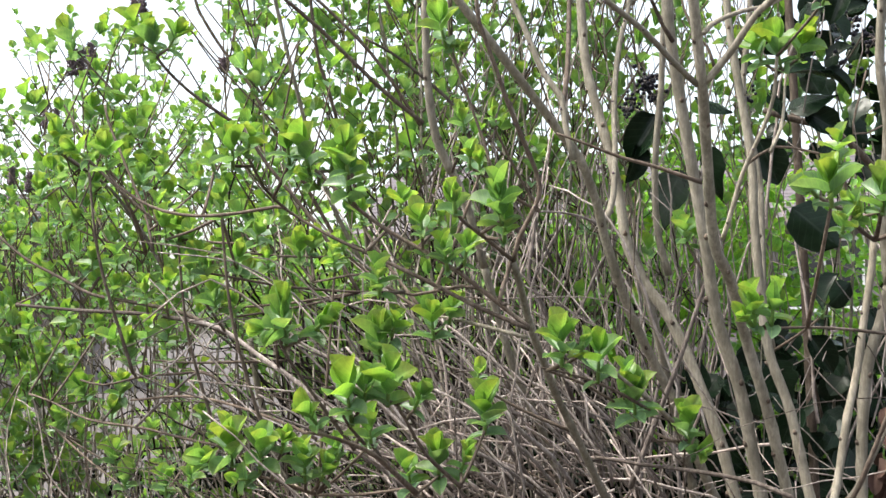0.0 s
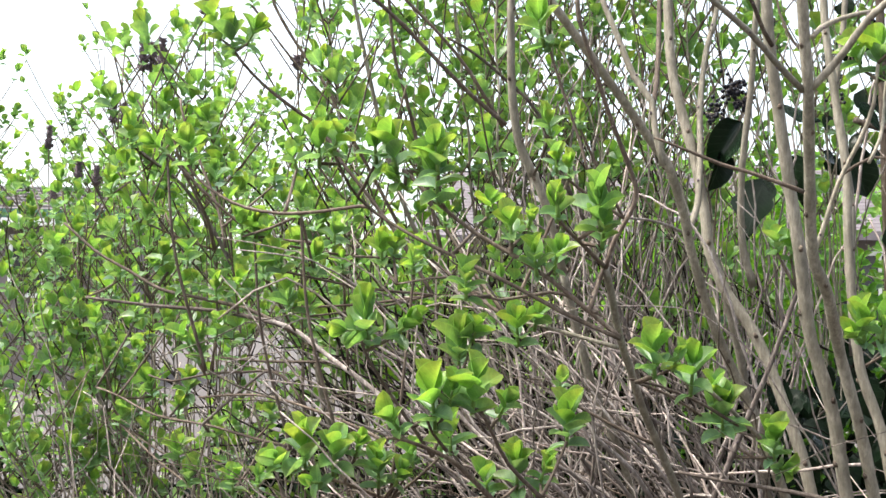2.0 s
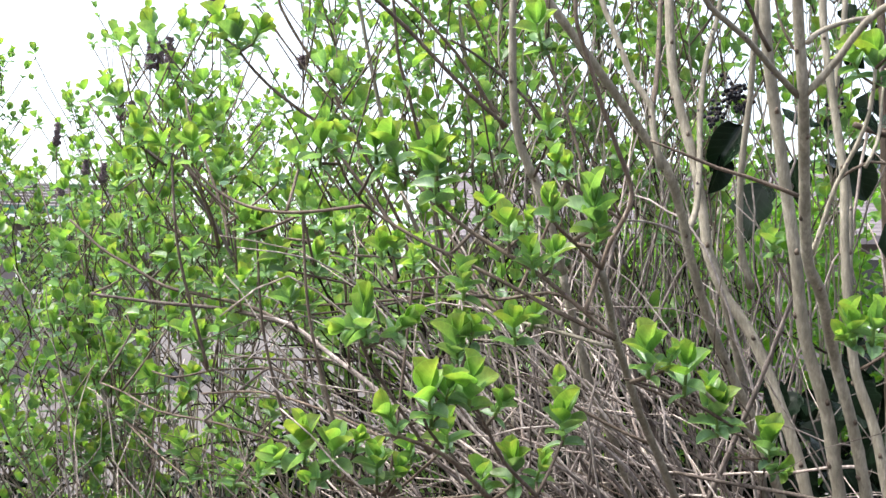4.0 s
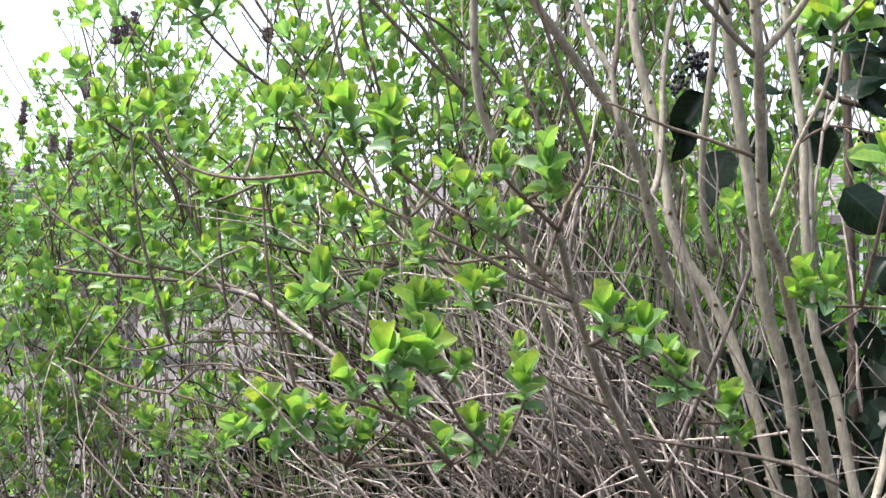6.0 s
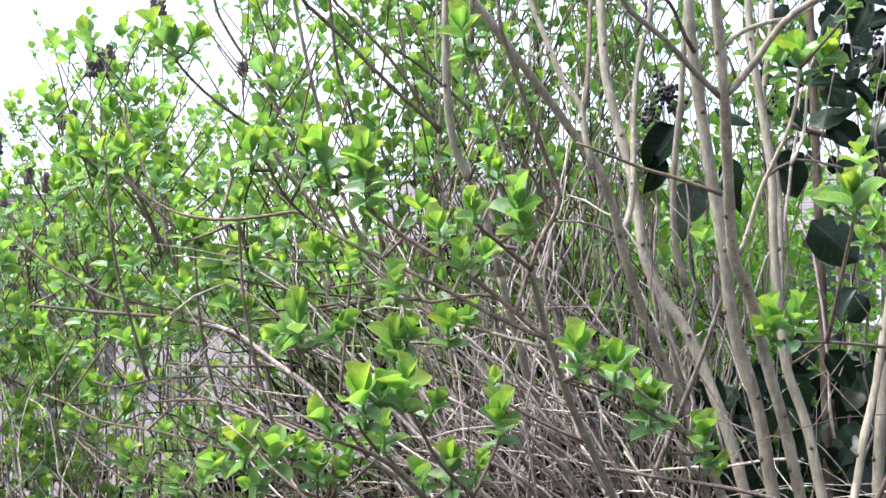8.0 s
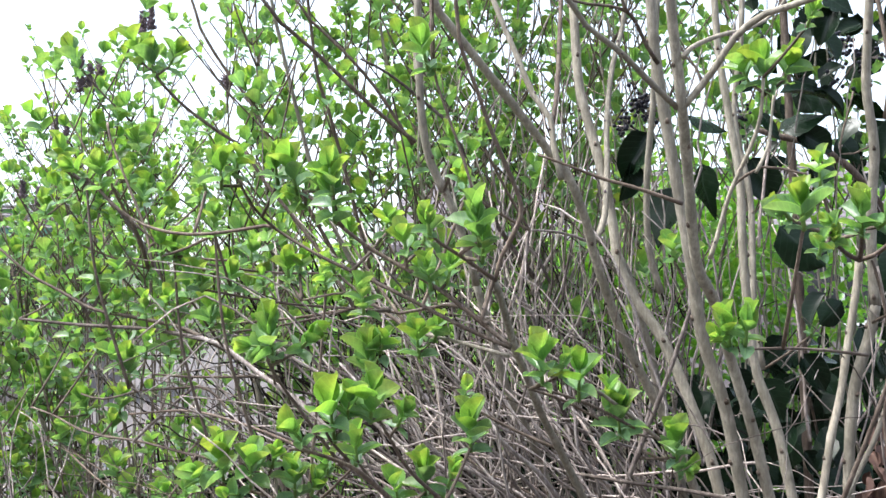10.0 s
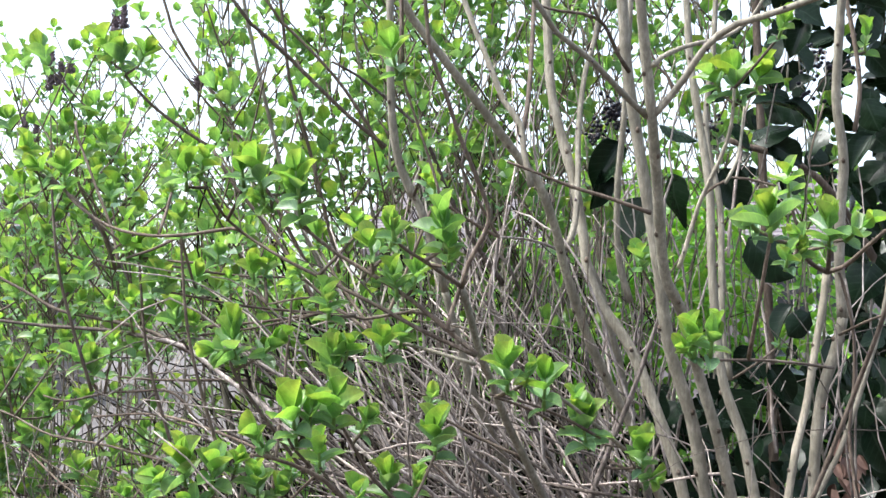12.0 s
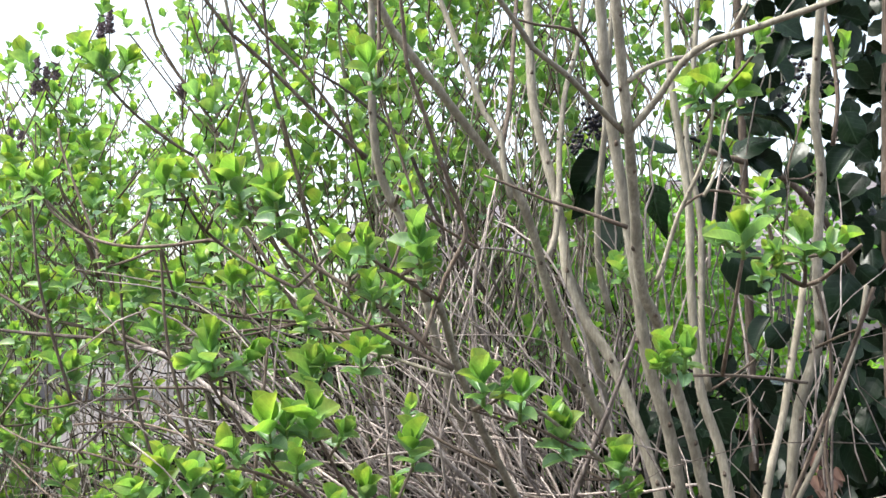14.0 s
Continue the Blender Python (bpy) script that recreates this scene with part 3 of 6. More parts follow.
cane(lilac, 0.0028, 0.0017, (0.313, 1.412, 1.329), (0.268, 1.357, 1.364), (0.218, 1.293, 1.399), (0.187, 1.255, 1.416), name="twig", mat=BARK)
cane(lilac, 0.0026, 0.0016, (-0.135, 1.519, 1.233), (-0.192, 1.501, 1.257), (-0.247, 1.484, 1.273), (-0.274, 1.475, 1.287), name="twig")
cane(lilac, 0.0029, 0.0024, (-0.275, 1.832, 1.774), (-0.310, 1.821, 1.795), (-0.361, 1.804, 1.833), (-0.395, 1.790, 1.868), (-0.407, 1.784, 1.887), name="twig")
cane(lilac, 0.0032, 0.0029, (-0.092, 1.800, 1.506), (-0.146, 1.811, 1.595), (-0.201, 1.820, 1.668), (-0.238, 1.825, 1.714), (-0.275, 1.832, 1.774), name="twig")

# stems beside the ivy
cane(lilac, 0.0057, 0.0045, (0.492, 1.343, 1.276), (0.506, 1.350, 1.335), (0.522, 1.356, 1.388), (0.537, 1.363, 1.456), (0.548, 1.367, 1.503), (0.555, 1.371, 1.544), rooted=True)
cane(lilac, 0.0031, 0.0019, (0.552, 1.361, 1.544), (0.520, 1.305, 1.547), (0.484, 1.236, 1.553), (0.457, 1.172, 1.561))
cane(lilac, 0.0031, 0.0023, (0.552, 1.361, 1.544), (0.565, 1.337, 1.550), (0.576, 1.305, 1.567), (0.587, 1.267, 1.586))
cane(lilac, 0.0031, 0.0019, (0.553, 1.361, 1.544), (0.528, 1.284, 1.558), (0.506, 1.220, 1.569))
cane(lilac, 0.0036, 0.0024, (0.489, 1.263, 1.276), (0.510, 1.239, 1.345), (0.528, 1.217, 1.408), (0.545, 1.195, 1.469), (0.561, 1.171, 1.533), rooted=True)
cane(lilac, 0.0030, 0.0019, (0.578, 1.342, 1.265), (0.573, 1.343, 1.291), (0.568, 1.345, 1.354), (0.576, 1.347, 1.409), (0.578, 1.348, 1.465), (0.572, 1.350, 1.510), (0.564, 1.351, 1.543), rooted=True)
cane(lilac, 0.0072, 0.0035, (0.612, 1.474, 1.492), (0.604, 1.460, 1.565), (0.603, 1.448, 1.629), (0.604, 1.435, 1.693), (0.593, 1.423, 1.757), (0.591, 1.415, 1.798), (0.593, 1.397, 1.888), (0.595, 1.392, 1.909), (0.613, 1.360, 2.084), (0.640, 1.310, 2.428))
cane(lilac, 0.0076, 0.0072, (0.570, 1.489, 1.190), (0.574, 1.487, 1.300), (0.584, 1.483, 1.389), (0.602, 1.478, 1.448), (0.612, 1.474, 1.492), rooted=True)
cane(lilac, 0.0032, 0.0019, (0.616, 1.426, 1.728), (0.626, 1.430, 1.788), (0.622, 1.436, 1.856), (0.614, 1.441, 1.917), (0.593, 1.455, 2.095), (0.561, 1.476, 2.442))
cane(lilac, 0.0019, 0.0014, (0.571, 1.377, 1.469), (0.579, 1.324, 1.482), (0.585, 1.274, 1.491), name="twig")
cane(lilac, 0.0013, 0.0013, (0.587, 1.453, 1.770), (0.569, 1.460, 1.689), (0.613, 1.458, 1.701), name="twig")
cane(lilac, 0.0020, 0.0016, (0.430, 1.467, 1.651), (0.461, 1.443, 1.671), (0.498, 1.421, 1.661), (0.510, 1.414, 1.656), name="twig")
cane(lilac, 0.0033, 0.0023, (0.398, 1.475, 1.556), (0.405, 1.469, 1.577), (0.423, 1.453, 1.642), (0.445, 1.439, 1.692), (0.458, 1.428, 1.734), (0.460, 1.416, 1.782), name="twig", mat=BARK)

cane(lilac, 0.0030, 0.0014, (0.300, 1.140, 1.743), (0.312, 1.150, 1.755), (0.332, 1.160, 1.766), (0.355, 1.170, 1.775), (0.382, 1.180, 1.783), (0.418, 1.200, 1.808), (0.440, 1.200, 1.845), name="twig", mat=BARK)
cane(lilac, 0.0028, 0.0014, (0.310, 1.330, 1.782), (0.294, 1.310, 1.797), (0.278, 1.290, 1.821), (0.266, 1.280, 1.831), (0.245, 1.270, 1.835), (0.218, 1.260, 1.835), (0.195, 1.250, 1.838), name="twig")
cane(lilac, 0.0022, 0.0012, (0.268, 1.280, 1.829), (0.259, 1.270, 1.844), (0.256, 1.270, 1.884), name="twig")
cane(lilac, 0.0022, 0.0013, (0.402, 1.500, 1.788), (0.394, 1.500, 1.815), (0.381, 1.500, 1.830), (0.364, 1.500, 1.868), (0.357, 1.500, 1.914), name="twig")
cane(lilac, 0.0024, 0.0014, (0.442, 1.400, 1.658), (0.462, 1.420, 1.689), (0.474, 1.440, 1.721), (0.483, 1.460, 1.755), (0.495, 1.480, 1.797), name="twig", mat=BARK)
cane(lilac, 0.0048, 0.0030, (0.220, 1.750, 1.373), (0.200, 1.720, 1.441), (0.180, 1.700, 1.491), (0.166, 1.700, 1.516), (0.169, 1.700, 1.550), (0.176, 1.700, 1.592), (0.179, 1.700, 1.626), mat=DRY, rooted=True)
cane(lilac, 0.0036, 0.0020, (0.200, 1.500, 1.239), (0.170, 1.480, 1.281), (0.124, 1.460, 1.322), (0.105, 1.470, 1.353), (0.074, 1.500, 1.384), name="twig", mat=DRY)
cane(lilac, 0.0030, 0.0017, (0.256, 1.620, 1.222), (0.217, 1.600, 1.275), (0.161, 1.580, 1.327), (0.129, 1.590, 1.376), (0.083, 1.620, 1.425), name="twig", mat=DRY)
cane(lilac, 0.0026, 0.0014, (0.182, 1.550, 1.232), (0.144, 1.530, 1.279), (0.090, 1.510, 1.325), (0.062, 1.520, 1.346), (0.022, 1.550, 1.366), name="twig", mat=DRY)
cane(lilac, 0.0028, 0.0015, (0.155, 1.600, 1.225), (0.101, 1.580, 1.265), (0.030, 1.560, 1.305), (-0.003, 1.570, 1.357), (-0.050, 1.600, 1.409), name="twig", mat=DRY)
cane(lilac, 0.0026, 0.0014, (0.303, 1.700, 1.211), (0.256, 1.680, 1.262), (0.191, 1.660, 1.312), (0.170, 1.670, 1.348), (0.136, 1.700, 1.383), name="twig", mat=DRY)
cane(lilac, 0.0032, 0.0018, (0.112, 1.700, 1.210), (0.055, 1.680, 1.261), (-0.020, 1.660, 1.311), (-0.055, 1.670, 1.366), (-0.107, 1.700, 1.422), name="twig", mat=DRY)
cane(lilac, 0.0024, 0.0013, (0.076, 1.500, 1.239), (0.040, 1.480, 1.266), (-0.011, 1.460, 1.293), (-0.042, 1.470, 1.313), (-0.086, 1.500, 1.331), name="twig", mat=DRY)
cane(lilac, 0.0028, 0.0015, (0.362, 1.750, 1.204), (0.314, 1.730, 1.273), (0.246, 1.710, 1.342), (0.185, 1.720, 1.399), (0.112, 1.750, 1.457), name="twig", mat=DRY)
cane(lilac, 0.0030, 0.0017, (0.046, 1.720, 1.206), (-0.011, 1.700, 1.266), (-0.086, 1.680, 1.325), (-0.140, 1.690, 1.389), (-0.210, 1.720, 1.454), name="twig", mat=DRY)
cane(lilac, 0.0026, 0.0014, (0.174, 1.750, 1.203), (0.127, 1.730, 1.272), (0.061, 1.710, 1.340), (0.025, 1.720, 1.414), (-0.027, 1.750, 1.490), name="twig", mat=DRY)
cane(lilac, 0.0024, 0.0013, (-0.018, 1.650, 1.216), (-0.064, 1.630, 1.258), (-0.127, 1.610, 1.299), (-0.170, 1.620, 1.329), (-0.229, 1.650, 1.358), name="twig", mat=DRY)
cane(lilac, 0.0024, 0.0013, (0.258, 1.550, 1.232), (0.249, 1.530, 1.272), (0.223, 1.510, 1.311), (0.222, 1.520, 1.351), (0.212, 1.550, 1.390), name="twig", mat=DRY)
cane(lilac, 0.0046, 0.0030, (0.528, 1.360, 1.268), (0.567, 1.370, 1.334), (0.599, 1.380, 1.408), (0.634, 1.400, 1.491), (0.645, 1.400, 1.547), rooted=True)
cane(lilac, 0.0022, 0.0014, (0.602, 1.420, 1.260), (0.603, 1.420, 1.337), (0.607, 1.420, 1.421), (0.604, 1.420, 1.491), (0.596, 1.420, 1.540), name="twig", mat=DRY, rooted=True)

# long thin twigs on the far side
cane(hedge_lilac, 0.0047, 0.0034, (-0.109, 1.816, 1.286), (-0.183, 1.843, 1.355), (-0.254, 1.866, 1.404), (-0.326, 1.889, 1.454), (-0.379, 1.903, 1.467), name="twig", mat=DRY)
cane(hedge_lilac, 0.0042, 0.0025, (-0.328, 1.904, 1.454), (-0.383, 1.926, 1.467), (-0.460, 1.957, 1.480), (-0.569, 1.998, 1.488), (-0.626, 2.019, 1.493), (-0.716, 2.051, 1.503), name="twig", mat=DRY)
cane(hedge_lilac, 0.0038, 0.0023, (-0.323, 1.925, 1.444), (-0.409, 1.959, 1.483), (-0.523, 2.000, 1.507), (-0.575, 2.019, 1.518), (-0.645, 2.044, 1.554), (-0.705, 2.066, 1.585), (-0.775, 2.092, 1.639), name="twig")
cane(hedge_lilac, 0.0024, 0.0017, (-0.295, 1.863, 1.326), (-0.323, 1.877, 1.365), (-0.355, 1.888, 1.382), (-0.403, 1.904, 1.380), (-0.463, 1.924, 1.376), (-0.533, 1.948, 1.362), (-0.575, 1.960, 1.371), name="twig")
cane(hedge_lilac, 0.0025, 0.0021, (-0.473, 1.916, 1.292), (-0.427, 1.905, 1.333), (-0.369, 1.892, 1.380), (-0.353, 1.889, 1.383), name="twig", mat=DRY)
cane(hedge_lilac, 0.0027, 0.0017, (-0.158, 1.766, 1.282), (-0.195, 1.785, 1.299), (-0.277, 1.824, 1.326), (-0.369, 1.865, 1.345), (-0.478, 1.912, 1.338), name="twig")
cane(hedge_lilac, 0.0024, 0.0018, (-0.321, 1.868, 1.264), (-0.388, 1.905, 1.274), (-0.467, 1.947, 1.289), (-0.573, 2.001, 1.301), (-0.651, 2.041, 1.331), (-0.697, 2.062, 1.344), name="twig")
cane(hedge_lilac, 0.0031, 0.0019, (-0.239, 2.009, 1.395), (-0.312, 2.039, 1.394), (-0.409, 2.079, 1.393), (-0.487, 2.109, 1.398), name="twig")
cane(hedge_lilac, 0.0039, 0.0023, (-0.521, 2.195, 1.599), (-0.531, 2.164, 1.656), (-0.554, 2.128, 1.715), (-0.566, 2.109, 1.745), (-0.575, 2.081, 1.792), name="twig")
cane(hedge_lilac, 0.0044, 0.0024, (-0.489, 2.197, 1.572), (-0.532, 2.192, 1.648), (-0.586, 2.186, 1.723), (-0.640, 2.183, 1.766), (-0.667, 2.182, 1.787), name="twig", mat=DRY)
cane(hedge_lilac, 0.0025, 0.0022, (-0.436, 1.895, 1.583), (-0.456, 1.917, 1.651), (-0.493, 1.943, 1.731), (-0.530, 1.968, 1.813), (-0.538, 1.977, 1.844), name="twig")
cane(hedge_lilac, 0.0046, 0.0022, (-0.097, 2.098, 1.556), (-0.147, 2.069, 1.657), (-0.185, 2.039, 1.765), (-0.204, 2.017, 1.847), (-0.222, 1.995, 1.928), (-0.235, 1.977, 1.994), (-0.244, 1.964, 2.040), (-0.272, 1.921, 2.211), (-0.317, 1.855, 2.548), name="twig")
cane(hedge_lilac, 0.0037, 0.0019, (-0.148, 2.094, 1.608), (-0.220, 2.085, 1.741), (-0.266, 2.079, 1.823), (-0.302, 2.074, 1.895), (-0.354, 2.069, 1.967), (-0.390, 2.065, 2.028), (-0.400, 2.063, 2.059), (-0.450, 2.052, 2.231), (-0.530, 2.035, 2.567), name="twig")
cane(hedge_lilac, 0.0037, 0.0021, (-0.086, 2.096, 1.587), (-0.120, 2.052, 1.737), (-0.154, 2.012, 1.872), (-0.170, 1.995, 1.928), (-0.180, 1.964, 2.030), (-0.195, 1.918, 2.203), (-0.218, 1.847, 2.541), name="twig")
cane(lilac, 0.0032, 0.0016, (0.013, 1.584, 1.734), (-0.034, 1.559, 1.769), (-0.079, 1.532, 1.809), (-0.123, 1.504, 1.849), (-0.158, 1.483, 1.877), (-0.172, 1.473, 1.892), (-0.266, 1.402, 2.020), (-0.413, 1.291, 2.289), name="twig")
cane(lilac, 0.0025, 0.0014, (0.009, 1.584, 1.730), (-0.042, 1.559, 1.808), (-0.087, 1.541, 1.858), (-0.125, 1.527, 1.893), (-0.136, 1.522, 1.907), (-0.231, 1.479, 2.048), (-0.381, 1.411, 2.337), name="twig")
cane(lilac, 0.0042, 0.0019, (0.201, 1.897, 1.556), (0.142, 1.849, 1.635), (0.104, 1.810, 1.703), (0.066, 1.762, 1.784), (0.014, 1.726, 1.829), (-0.033, 1.696, 1.861), (-0.070, 1.674, 1.877), name="twig", mat=DRY)
cane(hedge_lilac, 0.0078, 0.0052, (-0.794, 2.633, 1.071), (-0.845, 2.625, 1.188), (-0.877, 2.616, 1.315), (-0.899, 2.610, 1.404), (-0.909, 2.602, 1.506), mat=DRY, rooted=True)
cane(hedge_lilac, 0.0090, 0.0070, (-0.323, 2.525, 1.186), (-0.348, 2.518, 1.284), (-0.362, 2.513, 1.357), (-0.372, 2.507, 1.430), rooted=True)

# leafy shoots near by
cane(lilac, 0.0022, 0.0017, (-0.060, 1.234, 1.581), (-0.063, 1.224, 1.585), (-0.067, 1.213, 1.589), name="twig")
shoot(lilac, (-0.067, 1.213, 1.589), (-0.12, -0.56, 0.82), 0.054, rng, 4)
cane(lilac, 0.0022, 0.0017, (-0.065, 1.234, 1.585), (-0.066, 1.212, 1.600), (-0.067, 1.191, 1.616), name="twig")
shoot(lilac, (-0.067, 1.191, 1.616), (-0.15, -0.57, 0.81), 0.042, rng, 3)
shoot(lilac, (-0.114, 1.261, 1.626), (-0.33, -0.55, 0.76), 0.053, rng, 4)
cane(lilac, 0.0022, 0.0017, (-0.160, 1.304, 1.602), (-0.148, 1.287, 1.618), (-0.137, 1.270, 1.637), name="twig")
shoot(lilac, (-0.137, 1.270, 1.637), (-0.11, -0.58, 0.81), 0.042, rng, 3)
cane(lilac, 0.0022, 0.0017, (-0.103, 1.256, 1.623), (-0.096, 1.258, 1.624), (-0.090, 1.261, 1.626), name="twig")
shoot(lilac, (-0.090, 1.261, 1.626), (0.36, -0.58, 0.73), 0.035, rng, 3)
cane(lilac, 0.0022, 0.0017, (-0.103, 1.256, 1.623), (-0.104, 1.259, 1.615), (-0.105, 1.262, 1.607), name="twig")
shoot(lilac, (-0.105, 1.262, 1.607), (-0.63, -0.76, 0.14), 0.032, rng, 2)
shoot(lilac, (-0.376, 1.399, 1.652), (0.06, -0.67, 0.74), 0.041, rng, 3)
cane(lilac, 0.0026, 0.0017, (-0.404, 1.637, 1.391), (-0.442, 1.602, 1.551), (-0.454, 1.587, 1.691), name="twig")
shoot(lilac, (-0.454, 1.587, 1.691), (-0.75, -0.61, 0.25), 0.037, rng, 3)
shoot(lilac, (-0.407, 1.784, 1.885), (-0.19, -0.50, 0.85), 0.066, rng, 4)
cane(lilac, 0.0022, 0.0017, (-0.407, 1.784, 1.887), (-0.420, 1.793, 1.897), (-0.434, 1.802, 1.909), name="twig")
shoot(lilac, (-0.434, 1.802, 1.909), (-0.42, -0.54, 0.73), 0.051, rng, 3)
cane(lilac, 0.0022, 0.0017, (-0.404, 1.785, 1.882), (-0.396, 1.794, 1.891), (-0.389, 1.803, 1.900), name="twig")
shoot(lilac, (-0.389, 1.803, 1.900), (0.71, -0.50, 0.50), 0.047, rng, 3)
shoot(lilac, (0.037, 1.133, 1.734), (-0.31, -0.74, 0.60), 0.040, rng, 3)
shoot(lilac, (0.044, 1.133, 1.732), (0.42, -0.80, -0.43), 0.024, rng, 2)
cane(lilac, 0.0022, 0.0017, (0.065, 1.071, 1.537), (0.074, 1.063, 1.542), (0.084, 1.056, 1.548), name="twig")
shoot(lilac, (0.084, 1.056, 1.548), (-0.14, -0.55, 0.82), 0.044, rng, 4)
cane(lilac, 0.0022, 0.0017, (0.070, 1.091, 1.535), (0.079, 1.084, 1.533), (0.088, 1.077, 1.531), name="twig")
shoot(lilac, (0.088, 1.077, 1.531), (0.03, -0.67, 0.75), 0.035, rng, 3)
cane(lilac, 0.0022, 0.0017, (0.040, 0.976, 1.548), (0.040, 0.966, 1.547), (0.039, 0.956, 1.546), name="twig")
shoot(lilac, (0.039, 0.956, 1.546), (-0.17, -0.78, 0.60), 0.026, rng, 3)
cane(lilac, 0.0022, 0.0017, (0.010, 1.227, 1.533), (0.010, 1.222, 1.540), (0.010, 1.216, 1.549), name="twig")
shoot(lilac, (0.010, 1.216, 1.549), (-0.12, -0.70, 0.71), 0.035, rng, 3)
cane(lilac, 0.0022, 0.0017, (-0.053, 1.275, 1.535), (-0.034, 1.284, 1.556), (-0.015, 1.294, 1.579), name="twig")
shoot(lilac, (-0.015, 1.294, 1.579), (0.10, -0.64, 0.76), 0.033, rng, 3)
shoot(lilac, (0.036, 1.219, 1.512), (-0.19, -0.64, 0.74), 0.040, rng, 3)
cane(lilac, 0.0022, 0.0017, (0.046, 1.220, 1.509), (0.050, 1.219, 1.513), (0.054, 1.218, 1.518), name="twig")
shoot(lilac, (0.054, 1.218, 1.518), (0.31, -0.62, 0.72), 0.034, rng, 3)
shoot(lilac, (-0.144, 1.274, 1.440), (-0.13, -0.45, 0.88), 0.065, rng, 4)
cane(lilac, 0.0022, 0.0017, (-0.147, 1.278, 1.429), (-0.130, 1.275, 1.437), (-0.114, 1.273, 1.446), name="twig")
shoot(lilac, (-0.114, 1.273, 1.446), (0.76, -0.60, 0.27), 0.041, rng, 3)
cane(lilac, 0.0022, 0.0017, (-0.149, 1.274, 1.434), (-0.149, 1.274, 1.441), (-0.149, 1.273, 1.449), name="twig")
shoot(lilac, (-0.149, 1.273, 1.449), (-0.78, -0.60, -0.19), 0.035, rng, 2)
shoot(lilac, (-0.067, 1.189, 1.357), (-0.15, -0.48, 0.86), 0.069, rng, 4)
cane(lilac, 0.0022, 0.0017, (-0.070, 1.196, 1.349), (-0.062, 1.192, 1.360), (-0.054, 1.188, 1.371), name="twig")
shoot(lilac, (-0.054, 1.188, 1.371), (0.26, -0.61, 0.75), 0.041, rng, 3)
cane(lilac, 0.0022, 0.0017, (-0.020, 1.208, 1.370), (-0.024, 1.203, 1.372), (-0.029, 1.198, 1.374), name="twig")
shoot(lilac, (-0.029, 1.198, 1.374), (0.12, -0.53, 0.84), 0.053, rng, 3)
cane(lilac, 0.0022, 0.0017, (-0.026, 1.291, 1.288), (-0.040, 1.302, 1.303), (-0.053, 1.312, 1.319), name="twig")
shoot(lilac, (-0.053, 1.312, 1.319), (-0.05, -0.50, 0.86), 0.045, rng, 3)
cane(lilac, 0.0022, 0.0017, (-0.098, 1.226, 1.338), (-0.101, 1.228, 1.341), (-0.104, 1.230, 1.345), name="twig")
shoot(lilac, (-0.104, 1.230, 1.345), (-0.54, -0.71, 0.45), 0.037, rng, 3)
cane(lilac, 0.0022, 0.0017, (-0.011, 1.228, 1.351), (-0.007, 1.228, 1.357), (-0.002, 1.229, 1.363), name="twig")
shoot(lilac, (-0.002, 1.229, 1.363), (0.48, -0.70, 0.53), 0.034, rng, 3)
cane(lilac, 0.0022, 0.0017, (0.144, 1.256, 1.400), (0.148, 1.216, 1.405), (0.151, 1.175, 1.412), name="twig")
shoot(lilac, (0.151, 1.175, 1.412), (-0.13, -0.54, 0.83), 0.046, rng, 4)
cane(lilac, 0.0022, 0.0017, (0.144, 1.256, 1.400), (0.157, 1.216, 1.407), (0.170, 1.175, 1.418), name="twig")
shoot(lilac, (0.170, 1.175, 1.418), (0.21, -0.80, 0.56), 0.030, rng, 2)
cane(lilac, 0.0022, 0.0017, (0.187, 1.255, 1.416), (0.189, 1.226, 1.404), (0.191, 1.197, 1.394), name="twig")
shoot(lilac, (0.191, 1.197, 1.394), (0.03, -0.54, 0.84), 0.050, rng, 3)
cane(lilac, 0.0022, 0.0017, (0.258, 1.382, 1.346), (0.258, 1.372, 1.343), (0.258, 1.361, 1.340), name="twig")
shoot(lilac, (0.258, 1.361, 1.340), (-0.17, -0.54, 0.82), 0.053, rng, 5)
cane(lilac, 0.0022, 0.0017, (0.242, 1.366, 1.353), (0.245, 1.357, 1.363), (0.247, 1.349, 1.374), name="twig")
shoot(lilac, (0.247, 1.349, 1.374), (-0.14, -0.63, 0.77), 0.034, rng, 3)
cane(lilac, 0.0022, 0.0017, (0.300, 1.510, 1.296), (0.327, 1.507, 1.295), (0.353, 1.504, 1.296), name="twig")
shoot(lilac, (0.353, 1.504, 1.296), (-0.12, -0.58, 0.80), 0.050, rng, 4)
cane(lilac, 0.0022, 0.0017, (0.305, 1.508, 1.308), (0.332, 1.507, 1.294), (0.358, 1.505, 1.282), name="twig")
shoot(lilac, (0.358, 1.505, 1.282), (0.28, -0.93, -0.23), 0.035, rng, 3)
shoot(lilac, (0.317, 1.053, 1.447), (-0.33, -0.65, 0.68), 0.037, rng, 3)
cane(lilac, 0.0022, 0.0017, (0.325, 1.060, 1.443), (0.327, 1.051, 1.446), (0.329, 1.043, 1.449), name="twig")
shoot(lilac, (0.329, 1.043, 1.449), (-0.01, -0.73, 0.68), 0.036, rng, 3)
shoot(lilac, (0.314, 1.053, 1.446), (-0.72, -0.63, 0.31), 0.024, rng, 2)
cane(lilac, 0.0022, 0.0017, (0.048, 1.316, 1.268), (0.064, 1.334, 1.297), (0.079, 1.352, 1.328), name="twig")
shoot(lilac, (0.079, 1.352, 1.328), (-0.03, -0.49, 0.87), 0.053, rng, 4)
